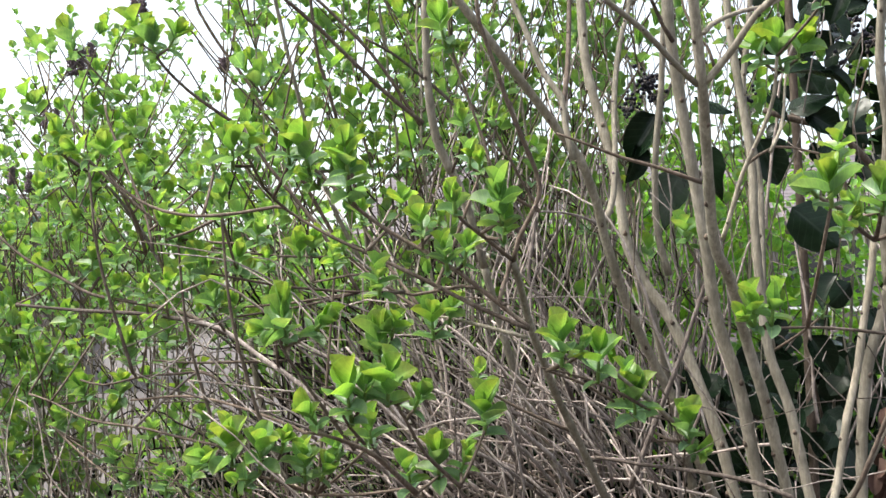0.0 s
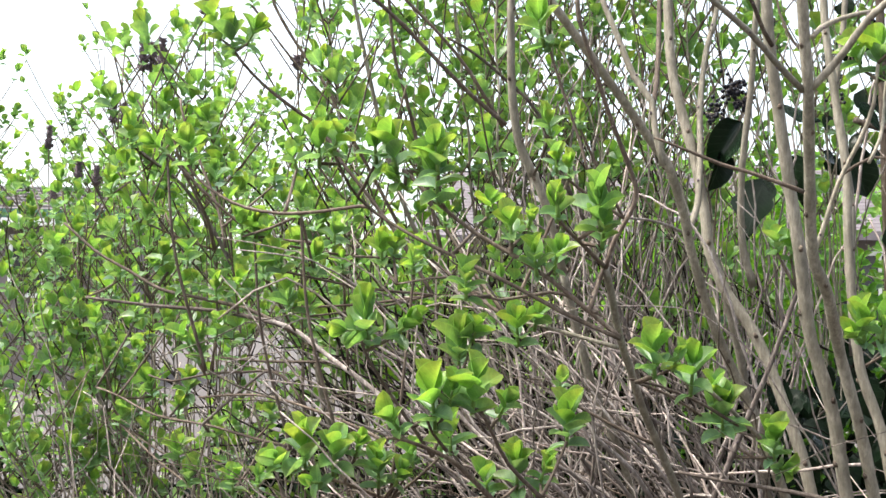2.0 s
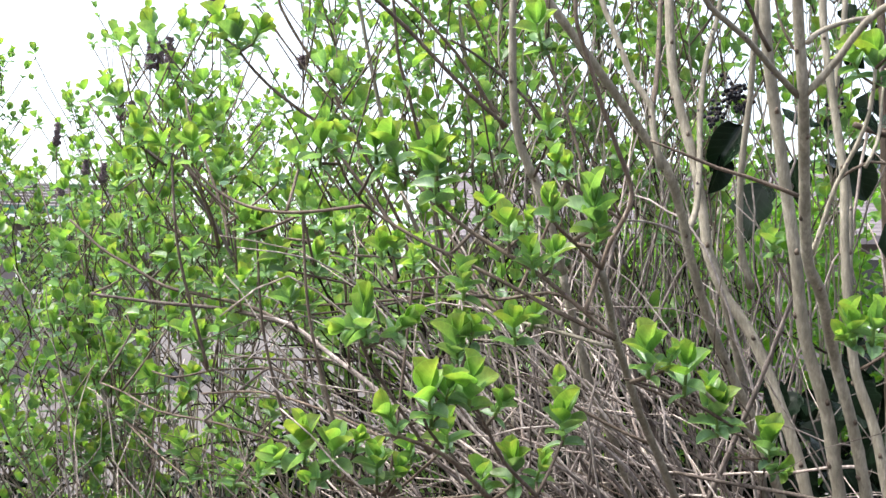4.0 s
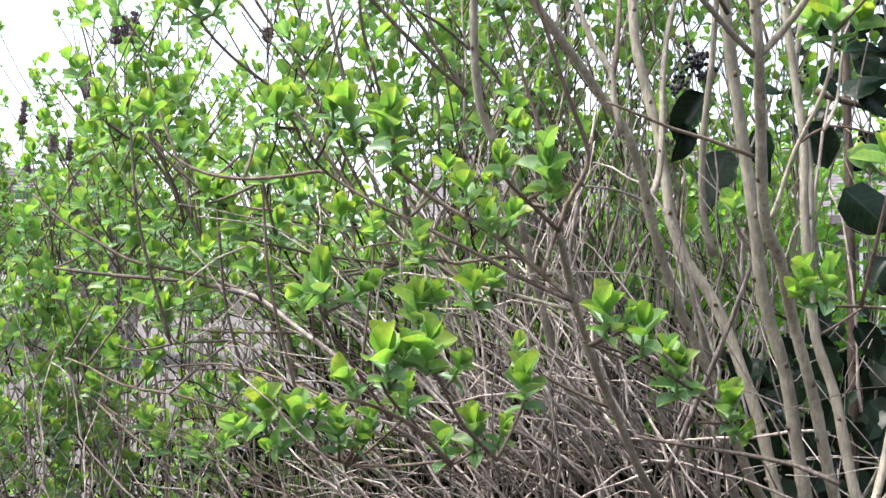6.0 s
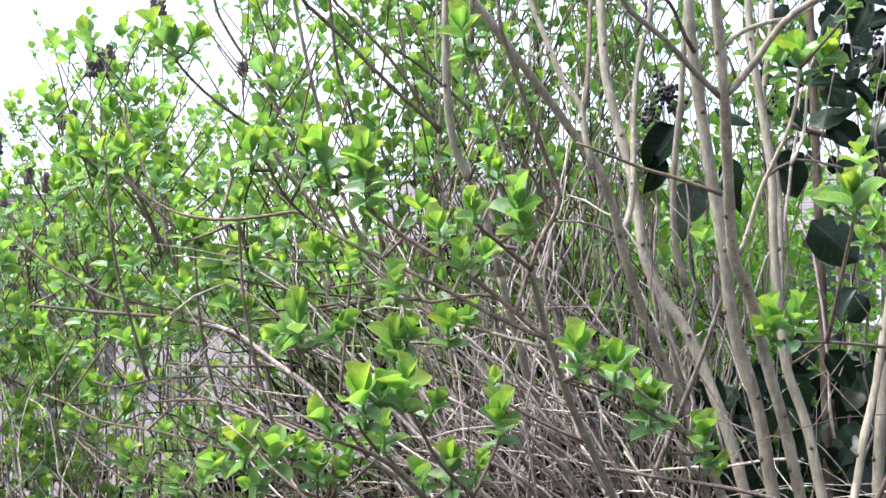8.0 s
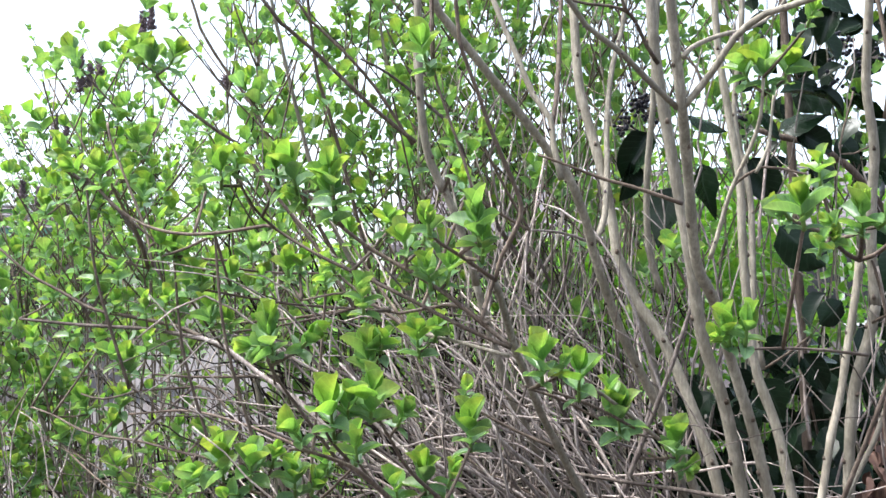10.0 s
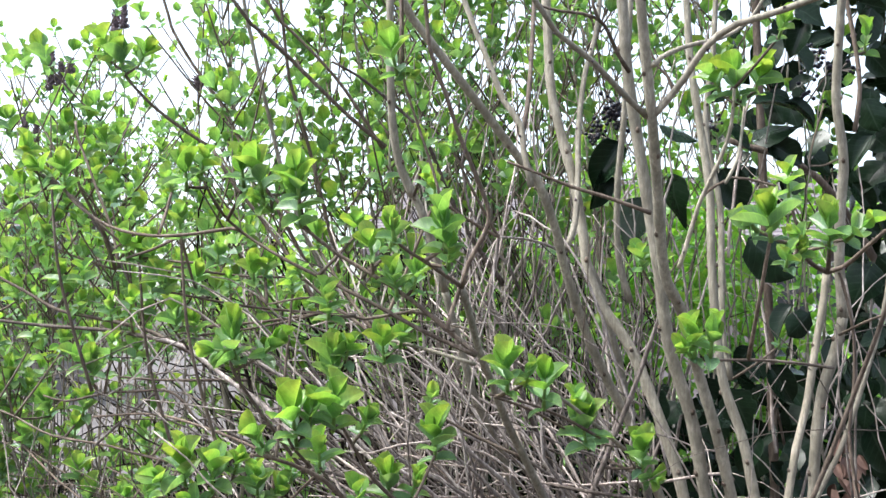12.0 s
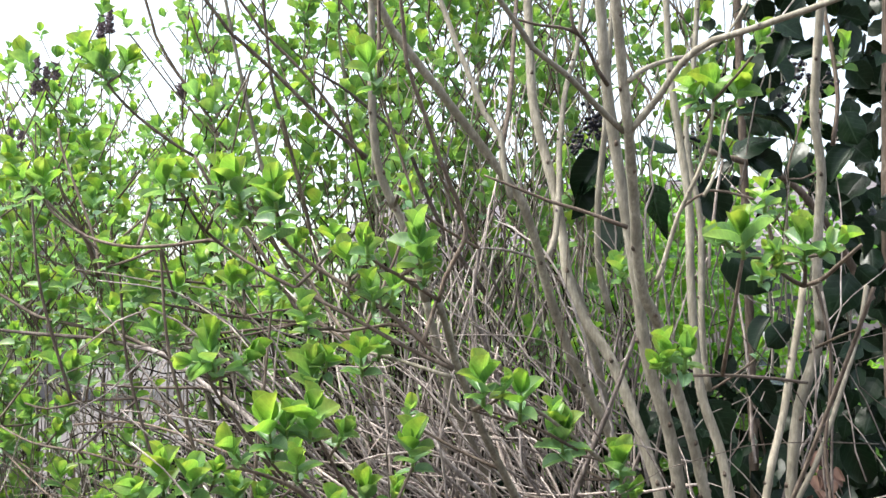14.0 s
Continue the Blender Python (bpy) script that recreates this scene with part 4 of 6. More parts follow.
cane(lilac, 0.0022, 0.0017, (0.187, 1.375, 1.321), (0.130, 1.392, 1.346), (0.073, 1.408, 1.377), name="twig")
shoot(lilac, (0.073, 1.408, 1.377), (0.19, -0.70, 0.69), 0.029, rng, 2)
cane(lilac, 0.0022, 0.0017, (0.038, 1.322, 1.459), (0.029, 1.313, 1.449), (0.020, 1.304, 1.440), name="twig")
shoot(lilac, (0.020, 1.304, 1.440), (-0.09, -0.58, 0.81), 0.045, rng, 3)
cane(lilac, 0.0022, 0.0017, (0.044, 1.316, 1.458), (0.041, 1.309, 1.457), (0.039, 1.303, 1.456), name="twig")
shoot(lilac, (0.039, 1.303, 1.456), (0.28, -0.68, 0.68), 0.033, rng, 3)
cane(lilac, 0.0022, 0.0017, (-0.075, 1.363, 1.307), (-0.060, 1.390, 1.357), (-0.046, 1.416, 1.411), name="twig")
shoot(lilac, (-0.046, 1.416, 1.411), (0.01, -0.51, 0.86), 0.056, rng, 4)
cane(lilac, 0.0022, 0.0017, (-0.075, 1.363, 1.307), (-0.053, 1.384, 1.370), (-0.030, 1.404, 1.439), name="twig")
shoot(lilac, (-0.030, 1.404, 1.439), (0.36, -0.63, 0.69), 0.036, rng, 3)
cane(lilac, 0.0022, 0.0017, (-0.012, 1.272, 1.490), (-0.024, 1.246, 1.488), (-0.037, 1.220, 1.488), name="twig")
shoot(lilac, (-0.037, 1.220, 1.488), (-0.03, -0.61, 0.79), 0.039, rng, 4)
cane(lilac, 0.0022, 0.0017, (-0.116, 1.319, 1.504), (-0.125, 1.334, 1.515), (-0.135, 1.348, 1.528), name="twig")
shoot(lilac, (-0.135, 1.348, 1.528), (-0.04, -0.66, 0.75), 0.038, rng, 3)
cane(lilac, 0.0022, 0.0017, (-0.116, 1.319, 1.504), (-0.119, 1.333, 1.520), (-0.122, 1.347, 1.538), name="twig")
shoot(lilac, (-0.122, 1.347, 1.538), (0.36, -0.66, 0.66), 0.031, rng, 2)
cane(lilac, 0.0022, 0.0017, (-0.240, 1.486, 1.271), (-0.240, 1.486, 1.276), (-0.240, 1.485, 1.280), name="twig")
shoot(lilac, (-0.240, 1.485, 1.280), (-0.09, -0.55, 0.83), 0.055, rng, 4)
cane(lilac, 0.0022, 0.0017, (-0.251, 1.483, 1.275), (-0.256, 1.484, 1.274), (-0.262, 1.486, 1.273), name="twig")
shoot(lilac, (-0.262, 1.486, 1.273), (-0.65, -0.64, 0.40), 0.041, rng, 3)
cane(lilac, 0.0022, 0.0017, (-0.206, 1.497, 1.261), (-0.204, 1.486, 1.267), (-0.203, 1.476, 1.274), name="twig")
shoot(lilac, (-0.203, 1.476, 1.274), (0.06, -0.49, 0.87), 0.058, rng, 4)
cane(lilac, 0.0022, 0.0017, (-0.213, 1.495, 1.263), (-0.214, 1.481, 1.262), (-0.216, 1.467, 1.261), name="twig")
shoot(lilac, (-0.216, 1.467, 1.261), (-0.48, -0.86, -0.19), 0.034, rng, 2)
cane(lilac, 0.0022, 0.0017, (-0.149, 1.514, 1.239), (-0.148, 1.501, 1.248), (-0.147, 1.487, 1.259), name="twig")
shoot(lilac, (-0.147, 1.487, 1.259), (-0.00, -0.51, 0.86), 0.055, rng, 4)
cane(lilac, 0.0022, 0.0017, (-0.142, 1.517, 1.236), (-0.134, 1.502, 1.247), (-0.125, 1.487, 1.259), name="twig")
shoot(lilac, (-0.125, 1.487, 1.259), (0.47, -0.64, 0.61), 0.038, rng, 3)
cane(lilac, 0.0022, 0.0017, (-0.192, 1.501, 1.257), (-0.184, 1.493, 1.275), (-0.176, 1.484, 1.295), name="twig")
shoot(lilac, (-0.176, 1.484, 1.295), (0.33, -0.75, 0.57), 0.034, rng, 3)
cane(lilac, 0.0022, 0.0017, (-0.135, 1.519, 1.233), (-0.119, 1.502, 1.257), (-0.104, 1.485, 1.284), name="twig")
shoot(lilac, (-0.104, 1.485, 1.284), (-0.06, -0.63, 0.78), 0.034, rng, 3)
cane(lilac, 0.0022, 0.0017, (-0.135, 1.519, 1.233), (-0.101, 1.502, 1.262), (-0.068, 1.484, 1.295), name="twig")
shoot(lilac, (-0.068, 1.484, 1.295), (-0.06, -0.55, 0.83), 0.041, rng, 3)
cane(lilac, 0.0022, 0.0017, (-0.003, 1.316, 1.262), (0.011, 1.356, 1.265), (0.024, 1.396, 1.271), name="twig")
shoot(lilac, (0.024, 1.396, 1.271), (-0.06, -0.53, 0.84), 0.051, rng, 4)
cane(lilac, 0.0022, 0.0017, (0.048, 1.316, 1.268), (0.050, 1.356, 1.269), (0.051, 1.396, 1.274), name="twig")
shoot(lilac, (0.051, 1.396, 1.274), (0.35, -0.61, 0.72), 0.039, rng, 3)
cane(lilac, 0.0022, 0.0017, (-0.135, 1.519, 1.233), (-0.072, 1.468, 1.240), (-0.010, 1.417, 1.254), name="twig")
shoot(lilac, (-0.010, 1.417, 1.254), (-0.18, -0.59, 0.79), 0.046, rng, 3)
cane(lilac, 0.0022, 0.0017, (-0.097, 1.339, 1.342), (-0.069, 1.324, 1.361), (-0.041, 1.308, 1.383), name="twig")
shoot(lilac, (-0.041, 1.308, 1.383), (0.61, -0.66, 0.43), 0.027, rng, 2)
cane(lilac, 0.0022, 0.0017, (0.459, 1.422, 1.758), (0.464, 1.426, 1.764), (0.469, 1.431, 1.771), name="twig")
shoot(lilac, (0.469, 1.431, 1.771), (-0.31, -0.52, 0.79), 0.057, rng, 4)
cane(lilac, 0.0022, 0.0017, (0.459, 1.422, 1.758), (0.477, 1.431, 1.770), (0.494, 1.440, 1.784), name="twig")
shoot(lilac, (0.494, 1.440, 1.784), (0.24, -0.71, 0.66), 0.051, rng, 3)
cane(lilac, 0.0022, 0.0017, (0.459, 1.420, 1.764), (0.453, 1.430, 1.772), (0.448, 1.440, 1.781), name="twig")
shoot(lilac, (0.448, 1.440, 1.781), (-0.68, -0.53, 0.50), 0.044, rng, 3)
cane(lilac, 0.0022, 0.0017, (-0.178, 1.273, 1.634), (-0.188, 1.262, 1.632), (-0.197, 1.250, 1.631), name="twig")
shoot(lilac, (-0.197, 1.250, 1.631), (0.04, -0.62, 0.78), 0.044, rng, 3)
cane(lilac, 0.0022, 0.0017, (-0.184, 1.266, 1.643), (-0.183, 1.258, 1.643), (-0.181, 1.250, 1.643), name="twig")
shoot(lilac, (-0.181, 1.250, 1.643), (0.33, -0.63, 0.70), 0.035, rng, 3)
cane(lilac, 0.0022, 0.0017, (-0.251, 1.357, 1.587), (-0.247, 1.374, 1.614), (-0.243, 1.390, 1.644), name="twig")
shoot(lilac, (-0.243, 1.390, 1.644), (-0.25, -0.80, 0.54), 0.029, rng, 2)
cane(lilac, 0.0026, 0.0017, (-0.203, 1.543, 1.299), (-0.241, 1.508, 1.459), (-0.253, 1.493, 1.599), name="twig")
shoot(lilac, (-0.253, 1.493, 1.599), (0.03, -0.63, 0.77), 0.042, rng, 3)
cane(lilac, 0.0022, 0.0017, (-0.253, 1.493, 1.599), (-0.300, 1.544, 1.586), (-0.348, 1.595, 1.578), name="twig")
shoot(lilac, (-0.348, 1.595, 1.578), (-0.01, -0.60, 0.80), 0.046, rng, 3)
cane(lilac, 0.0022, 0.0017, (-0.454, 1.587, 1.691), (-0.393, 1.601, 1.630), (-0.332, 1.615, 1.576), name="twig")
shoot(lilac, (-0.332, 1.615, 1.576), (0.33, -0.61, 0.72), 0.041, rng, 3)
cane(lilac, 0.0022, 0.0017, (-0.092, 1.800, 1.506), (-0.192, 1.699, 1.513), (-0.293, 1.598, 1.531), name="twig")
shoot(lilac, (-0.293, 1.598, 1.531), (-0.42, -0.58, 0.69), 0.045, rng, 3)
cane(lilac, 0.0022, 0.0017, (-0.092, 1.800, 1.506), (-0.181, 1.752, 1.484), (-0.270, 1.703, 1.470), name="twig")
shoot(lilac, (-0.270, 1.703, 1.470), (-0.27, -0.64, 0.72), 0.040, rng, 3)
cane(lilac, 0.0022, 0.0017, (-0.092, 1.800, 1.506), (-0.195, 1.751, 1.490), (-0.299, 1.702, 1.482), name="twig")
shoot(lilac, (-0.299, 1.702, 1.482), (-0.11, -0.52, 0.85), 0.051, rng, 4)
cane(lilac, 0.0022, 0.0017, (-0.253, 1.493, 1.599), (-0.247, 1.521, 1.562), (-0.242, 1.548, 1.529), name="twig")
shoot(lilac, (-0.242, 1.548, 1.529), (0.20, -0.64, 0.74), 0.036, rng, 3)
cane(lilac, 0.0022, 0.0017, (-0.125, 1.807, 1.562), (-0.217, 1.701, 1.560), (-0.309, 1.595, 1.570), name="twig")
shoot(lilac, (-0.309, 1.595, 1.570), (-0.15, -0.82, 0.55), 0.033, rng, 3)
cane(lilac, 0.0022, 0.0017, (0.011, 1.352, 1.466), (0.045, 1.341, 1.544), (0.079, 1.331, 1.629), name="twig")
shoot(lilac, (0.079, 1.331, 1.629), (-0.12, -0.78, 0.61), 0.028, rng, 3)
cane(lilac, 0.0022, 0.0017, (0.168, 1.543, 1.603), (0.136, 1.514, 1.655), (0.104, 1.485, 1.713), name="twig")
shoot(lilac, (0.104, 1.485, 1.713), (0.00, -0.65, 0.76), 0.031, rng, 3)
cane(lilac, 0.0022, 0.0017, (0.052, 1.609, 1.667), (0.060, 1.547, 1.683), (0.067, 1.486, 1.706), name="twig")
shoot(lilac, (0.067, 1.486, 1.706), (-0.30, -0.67, 0.68), 0.035, rng, 3)
cane(lilac, 0.0022, 0.0017, (0.168, 1.543, 1.603), (0.120, 1.491, 1.624), (0.072, 1.439, 1.651), name="twig")
shoot(lilac, (0.072, 1.439, 1.651), (-0.13, -0.65, 0.75), 0.034, rng, 3)
cane(lilac, 0.0022, 0.0017, (0.005, 1.228, 1.536), (0.017, 1.237, 1.548), (0.028, 1.245, 1.562), name="twig")
shoot(lilac, (0.028, 1.245, 1.562), (0.20, -0.78, 0.60), 0.026, rng, 3)
cane(lilac, 0.0022, 0.0017, (0.011, 1.352, 1.466), (-0.027, 1.373, 1.518), (-0.064, 1.395, 1.576), name="twig")
shoot(lilac, (-0.064, 1.395, 1.576), (-0.08, -0.70, 0.71), 0.033, rng, 3)
cane(lilac, 0.0022, 0.0017, (0.011, 1.352, 1.466), (-0.037, 1.375, 1.501), (-0.085, 1.397, 1.541), name="twig")
shoot(lilac, (-0.085, 1.397, 1.541), (-0.45, -0.77, 0.45), 0.029, rng, 3)
cane(lilac, 0.0022, 0.0017, (-0.135, 1.519, 1.233), (-0.120, 1.509, 1.374), (-0.106, 1.498, 1.526), name="twig")
shoot(lilac, (-0.106, 1.498, 1.526), (-0.13, -0.66, 0.74), 0.031, rng, 3)
cane(lilac, 0.0022, 0.0017, (0.493, 1.253, 1.551), (0.480, 1.245, 1.584), (0.468, 1.237, 1.620), name="twig")
shoot(lilac, (0.468, 1.237, 1.620), (-0.21, -0.57, 0.79), 0.041, rng, 3)
cane(lilac, 0.0022, 0.0017, (0.378, 1.093, 1.443), (0.376, 1.048, 1.496), (0.375, 1.004, 1.554), name="twig")
shoot(lilac, (0.375, 1.004, 1.554), (-0.29, -0.59, 0.75), 0.042, rng, 4)
cane(lilac, 0.0022, 0.0017, (0.457, 1.172, 1.561), (0.413, 1.098, 1.559), (0.368, 1.024, 1.563), name="twig")
shoot(lilac, (0.368, 1.024, 1.563), (-0.72, -0.67, 0.18), 0.029, rng, 2)
cane(lilac, 0.0022, 0.0017, (0.471, 1.204, 1.557), (0.481, 1.192, 1.559), (0.491, 1.181, 1.562), name="twig")
shoot(lilac, (0.491, 1.181, 1.562), (-0.17, -0.58, 0.79), 0.045, rng, 4)
cane(lilac, 0.0022, 0.0017, (0.506, 1.220, 1.569), (0.508, 1.200, 1.568), (0.511, 1.180, 1.568), name="twig")
shoot(lilac, (0.511, 1.180, 1.568), (0.51, -0.84, 0.17), 0.037, rng, 2)
cane(lilac, 0.0022, 0.0017, (0.461, 1.180, 1.560), (0.463, 1.176, 1.562), (0.466, 1.171, 1.564), name="twig")
shoot(lilac, (0.466, 1.171, 1.564), (-0.78, -0.63, 0.03), 0.031, rng, 2)
cane(lilac, 0.0022, 0.0017, (0.457, 1.172, 1.561), (0.442, 1.148, 1.546), (0.427, 1.125, 1.534), name="twig")
shoot(lilac, (0.427, 1.125, 1.534), (-0.05, -0.86, 0.51), 0.027, rng, 3)
cane(lilac, 0.0022, 0.0017, (0.464, 1.188, 1.559), (0.461, 1.180, 1.552), (0.458, 1.173, 1.546), name="twig")
shoot(lilac, (0.458, 1.173, 1.546), (-0.18, -0.93, 0.33), 0.025, rng, 3)
cane(lilac, 0.0022, 0.0017, (0.460, 1.416, 1.782), (0.479, 1.383, 1.805), (0.498, 1.351, 1.831), name="twig")
shoot(lilac, (0.498, 1.351, 1.831), (0.07, -0.97, 0.23), 0.036, rng, 2)
cane(lilac, 0.0022, 0.0017, (0.378, 1.480, 1.507), (0.364, 1.478, 1.530), (0.351, 1.476, 1.555), name="twig")
shoot(lilac, (0.351, 1.476, 1.555), (-0.26, -0.70, 0.67), 0.038, rng, 3)
cane(lilac, 0.0022, 0.0017, (0.378, 1.480, 1.507), (0.373, 1.478, 1.527), (0.369, 1.476, 1.548), name="twig")
shoot(lilac, (0.369, 1.476, 1.548), (0.04, -0.73, 0.69), 0.035, rng, 3)
cane(lilac, 0.0022, 0.0017, (0.504, 1.627, 1.406), (0.532, 1.603, 1.428), (0.560, 1.579, 1.454), name="twig")
shoot(lilac, (0.560, 1.579, 1.454), (-0.10, -0.74, 0.67), 0.030, rng, 3)
cane(lilac, 0.0026, 0.0017, (0.712, 2.021, 1.236), (0.674, 1.986, 1.396), (0.662, 1.971, 1.536), name="twig")
shoot(lilac, (0.662, 1.971, 1.536), (-0.13, -0.61, 0.78), 0.037, rng, 3)
cane(lilac, 0.0022, 0.0017, (0.624, 1.434, 1.830), (0.632, 1.440, 1.833), (0.641, 1.447, 1.837), name="twig")
shoot(lilac, (0.641, 1.447, 1.837), (-0.17, -0.78, 0.61), 0.038, rng, 2)
cane(hedge_lilac, 0.0022, 0.0017, (-0.472, 1.927, 1.374), (-0.474, 1.913, 1.385), (-0.476, 1.898, 1.398), name="twig")
shoot(hedge_lilac, (-0.476, 1.898, 1.398), (0.01, -0.48, 0.88), 0.062, rng, 4)
cane(hedge_lilac, 0.0022, 0.0017, (-0.472, 1.927, 1.374), (-0.482, 1.917, 1.394), (-0.492, 1.907, 1.416), name="twig")
shoot(hedge_lilac, (-0.492, 1.907, 1.416), (-0.49, -0.59, 0.64), 0.044, rng, 3)
cane(hedge_lilac, 0.0022, 0.0017, (-0.463, 1.924, 1.376), (-0.457, 1.915, 1.404), (-0.450, 1.906, 1.435), name="twig")
shoot(hedge_lilac, (-0.450, 1.906, 1.435), (0.27, -0.50, 0.82), 0.044, rng, 3)
cane(hedge_lilac, 0.0022, 0.0017, (-0.853, 2.622, 1.220), (-0.821, 2.517, 1.291), (-0.790, 2.411, 1.372), name="twig")
shoot(hedge_lilac, (-0.790, 2.411, 1.372), (0.04, -0.44, 0.90), 0.058, rng, 4)
cane(hedge_lilac, 0.0022, 0.0017, (-0.857, 2.621, 1.236), (-0.807, 2.517, 1.290), (-0.757, 2.413, 1.355), name="twig")
shoot(hedge_lilac, (-0.757, 2.413, 1.355), (0.39, -0.49, 0.78), 0.050, rng, 3)
cane(hedge_lilac, 0.0022, 0.0017, (-0.641, 2.036, 1.327), (-0.626, 2.075, 1.325), (-0.611, 2.114, 1.326), name="twig")
shoot(hedge_lilac, (-0.611, 2.114, 1.326), (-0.18, -0.63, 0.76), 0.051, rng, 4)
cane(hedge_lilac, 0.0022, 0.0017, (-0.546, 1.987, 1.298), (-0.535, 2.000, 1.316), (-0.523, 2.013, 1.337), name="twig")
shoot(hedge_lilac, (-0.523, 2.013, 1.337), (0.21, -0.53, 0.82), 0.048, rng, 4)
cane(hedge_lilac, 0.0022, 0.0017, (-0.559, 1.994, 1.300), (-0.548, 2.005, 1.296), (-0.538, 2.016, 1.293), name="twig")
shoot(hedge_lilac, (-0.538, 2.016, 1.293), (0.24, -0.57, 0.79), 0.043, rng, 3)
cane(hedge_lilac, 0.0022, 0.0017, (-0.794, 2.633, 1.071), (-0.799, 2.529, 1.123), (-0.804, 2.424, 1.185), name="twig")
shoot(hedge_lilac, (-0.804, 2.424, 1.185), (0.04, -0.43, 0.90), 0.056, rng, 4)
cane(hedge_lilac, 0.0026, 0.0017, (-0.681, 2.369, 0.958), (-0.719, 2.334, 1.118), (-0.731, 2.319, 1.258), name="twig")
shoot(hedge_lilac, (-0.731, 2.319, 1.258), (0.27, -0.47, 0.84), 0.051, rng, 3)
cane(hedge_lilac, 0.0022, 0.0017, (-0.731, 2.319, 1.258), (-0.658, 2.271, 1.223), (-0.586, 2.223, 1.196), name="twig")
shoot(hedge_lilac, (-0.586, 2.223, 1.196), (-0.07, -0.50, 0.86), 0.051, rng, 4)
cane(hedge_lilac, 0.0022, 0.0017, (-0.731, 2.319, 1.258), (-0.637, 2.222, 1.207), (-0.544, 2.125, 1.167), name="twig")
shoot(hedge_lilac, (-0.544, 2.125, 1.167), (0.33, -0.48, 0.81), 0.049, rng, 4)
cane(hedge_lilac, 0.0022, 0.0017, (-0.873, 2.617, 1.299), (-0.880, 2.565, 1.326), (-0.886, 2.513, 1.357), name="twig")
shoot(hedge_lilac, (-0.886, 2.513, 1.357), (-0.00, -0.52, 0.85), 0.053, rng, 3)
cane(hedge_lilac, 0.0022, 0.0017, (-0.380, 1.900, 1.272), (-0.370, 1.908, 1.284), (-0.360, 1.915, 1.298), name="twig")
shoot(hedge_lilac, (-0.360, 1.915, 1.298), (0.10, -0.60, 0.79), 0.035, rng, 3)
cane(hedge_lilac, 0.0022, 0.0017, (-0.363, 1.891, 1.270), (-0.381, 1.856, 1.232), (-0.400, 1.822, 1.198), name="twig")
shoot(hedge_lilac, (-0.400, 1.822, 1.198), (0.02, -0.56, 0.83), 0.042, rng, 4)
cane(hedge_lilac, 0.0022, 0.0017, (-0.321, 1.868, 1.264), (-0.332, 1.794, 1.238), (-0.343, 1.720, 1.219), name="twig")
shoot(hedge_lilac, (-0.343, 1.720, 1.219), (0.29, -0.60, 0.75), 0.036, rng, 3)
cane(hedge_lilac, 0.0022, 0.0017, (-0.877, 2.616, 1.315), (-0.905, 2.564, 1.334), (-0.933, 2.513, 1.357), name="twig")
shoot(hedge_lilac, (-0.933, 2.513, 1.357), (0.08, -0.47, 0.88), 0.056, rng, 3)
cane(hedge_lilac, 0.0022, 0.0017, (-0.731, 2.319, 1.258), (-0.705, 2.320, 1.243), (-0.680, 2.321, 1.230), name="twig")
shoot(hedge_lilac, (-0.680, 2.321, 1.230), (0.19, -0.48, 0.86), 0.048, rng, 3)
cane(hedge_lilac, 0.0022, 0.0017, (-0.849, 2.624, 1.204), (-0.868, 2.572, 1.229), (-0.886, 2.519, 1.259), name="twig")
shoot(hedge_lilac, (-0.886, 2.519, 1.259), (0.02, -0.51, 0.86), 0.051, rng, 3)
cane(hedge_lilac, 0.0022, 0.0017, (-0.813, 2.630, 1.115), (-0.850, 2.528, 1.140), (-0.886, 2.425, 1.173), name="twig")
shoot(hedge_lilac, (-0.886, 2.425, 1.173), (0.24, -0.46, 0.86), 0.054, rng, 3)
cane(hedge_lilac, 0.0022, 0.0017, (-0.794, 2.633, 1.071), (-0.770, 2.530, 1.100), (-0.745, 2.428, 1.138), name="twig")
shoot(hedge_lilac, (-0.745, 2.428, 1.138), (0.13, -0.47, 0.88), 0.051, rng, 3)
cane(hedge_lilac, 0.0022, 0.0017, (-0.480, 1.954, 1.291), (-0.471, 1.961, 1.276), (-0.462, 1.968, 1.263), name="twig")
shoot(hedge_lilac, (-0.462, 1.968, 1.263), (0.27, -0.57, 0.78), 0.038, rng, 3)
cane(hedge_lilac, 0.0026, 0.0017, (-0.286, 1.665, 1.280), (-0.324, 1.630, 1.440), (-0.336, 1.615, 1.580), name="twig")
shoot(hedge_lilac, (-0.336, 1.615, 1.580), (0.29, -0.62, 0.73), 0.039, rng, 4)
cane(hedge_lilac, 0.0022, 0.0017, (-0.336, 1.615, 1.580), (-0.309, 1.631, 1.565), (-0.282, 1.647, 1.554), name="twig")
shoot(hedge_lilac, (-0.282, 1.647, 1.554), (0.01, -0.64, 0.77), 0.038, rng, 3)
cane(hedge_lilac, 0.0022, 0.0017, (-0.336, 1.615, 1.580), (-0.279, 1.605, 1.573), (-0.222, 1.595, 1.570), name="twig")
shoot(hedge_lilac, (-0.222, 1.595, 1.570), (0.22, -0.63, 0.74), 0.036, rng, 3)
cane(hedge_lilac, 0.0022, 0.0017, (-0.460, 1.957, 1.480), (-0.461, 1.954, 1.490), (-0.462, 1.951, 1.501), name="twig")
shoot(hedge_lilac, (-0.462, 1.951, 1.501), (-0.02, -0.57, 0.82), 0.042, rng, 3)
cane(hedge_lilac, 0.0022, 0.0017, (-0.422, 1.942, 1.474), (-0.420, 1.921, 1.490), (-0.418, 1.900, 1.509), name="twig")
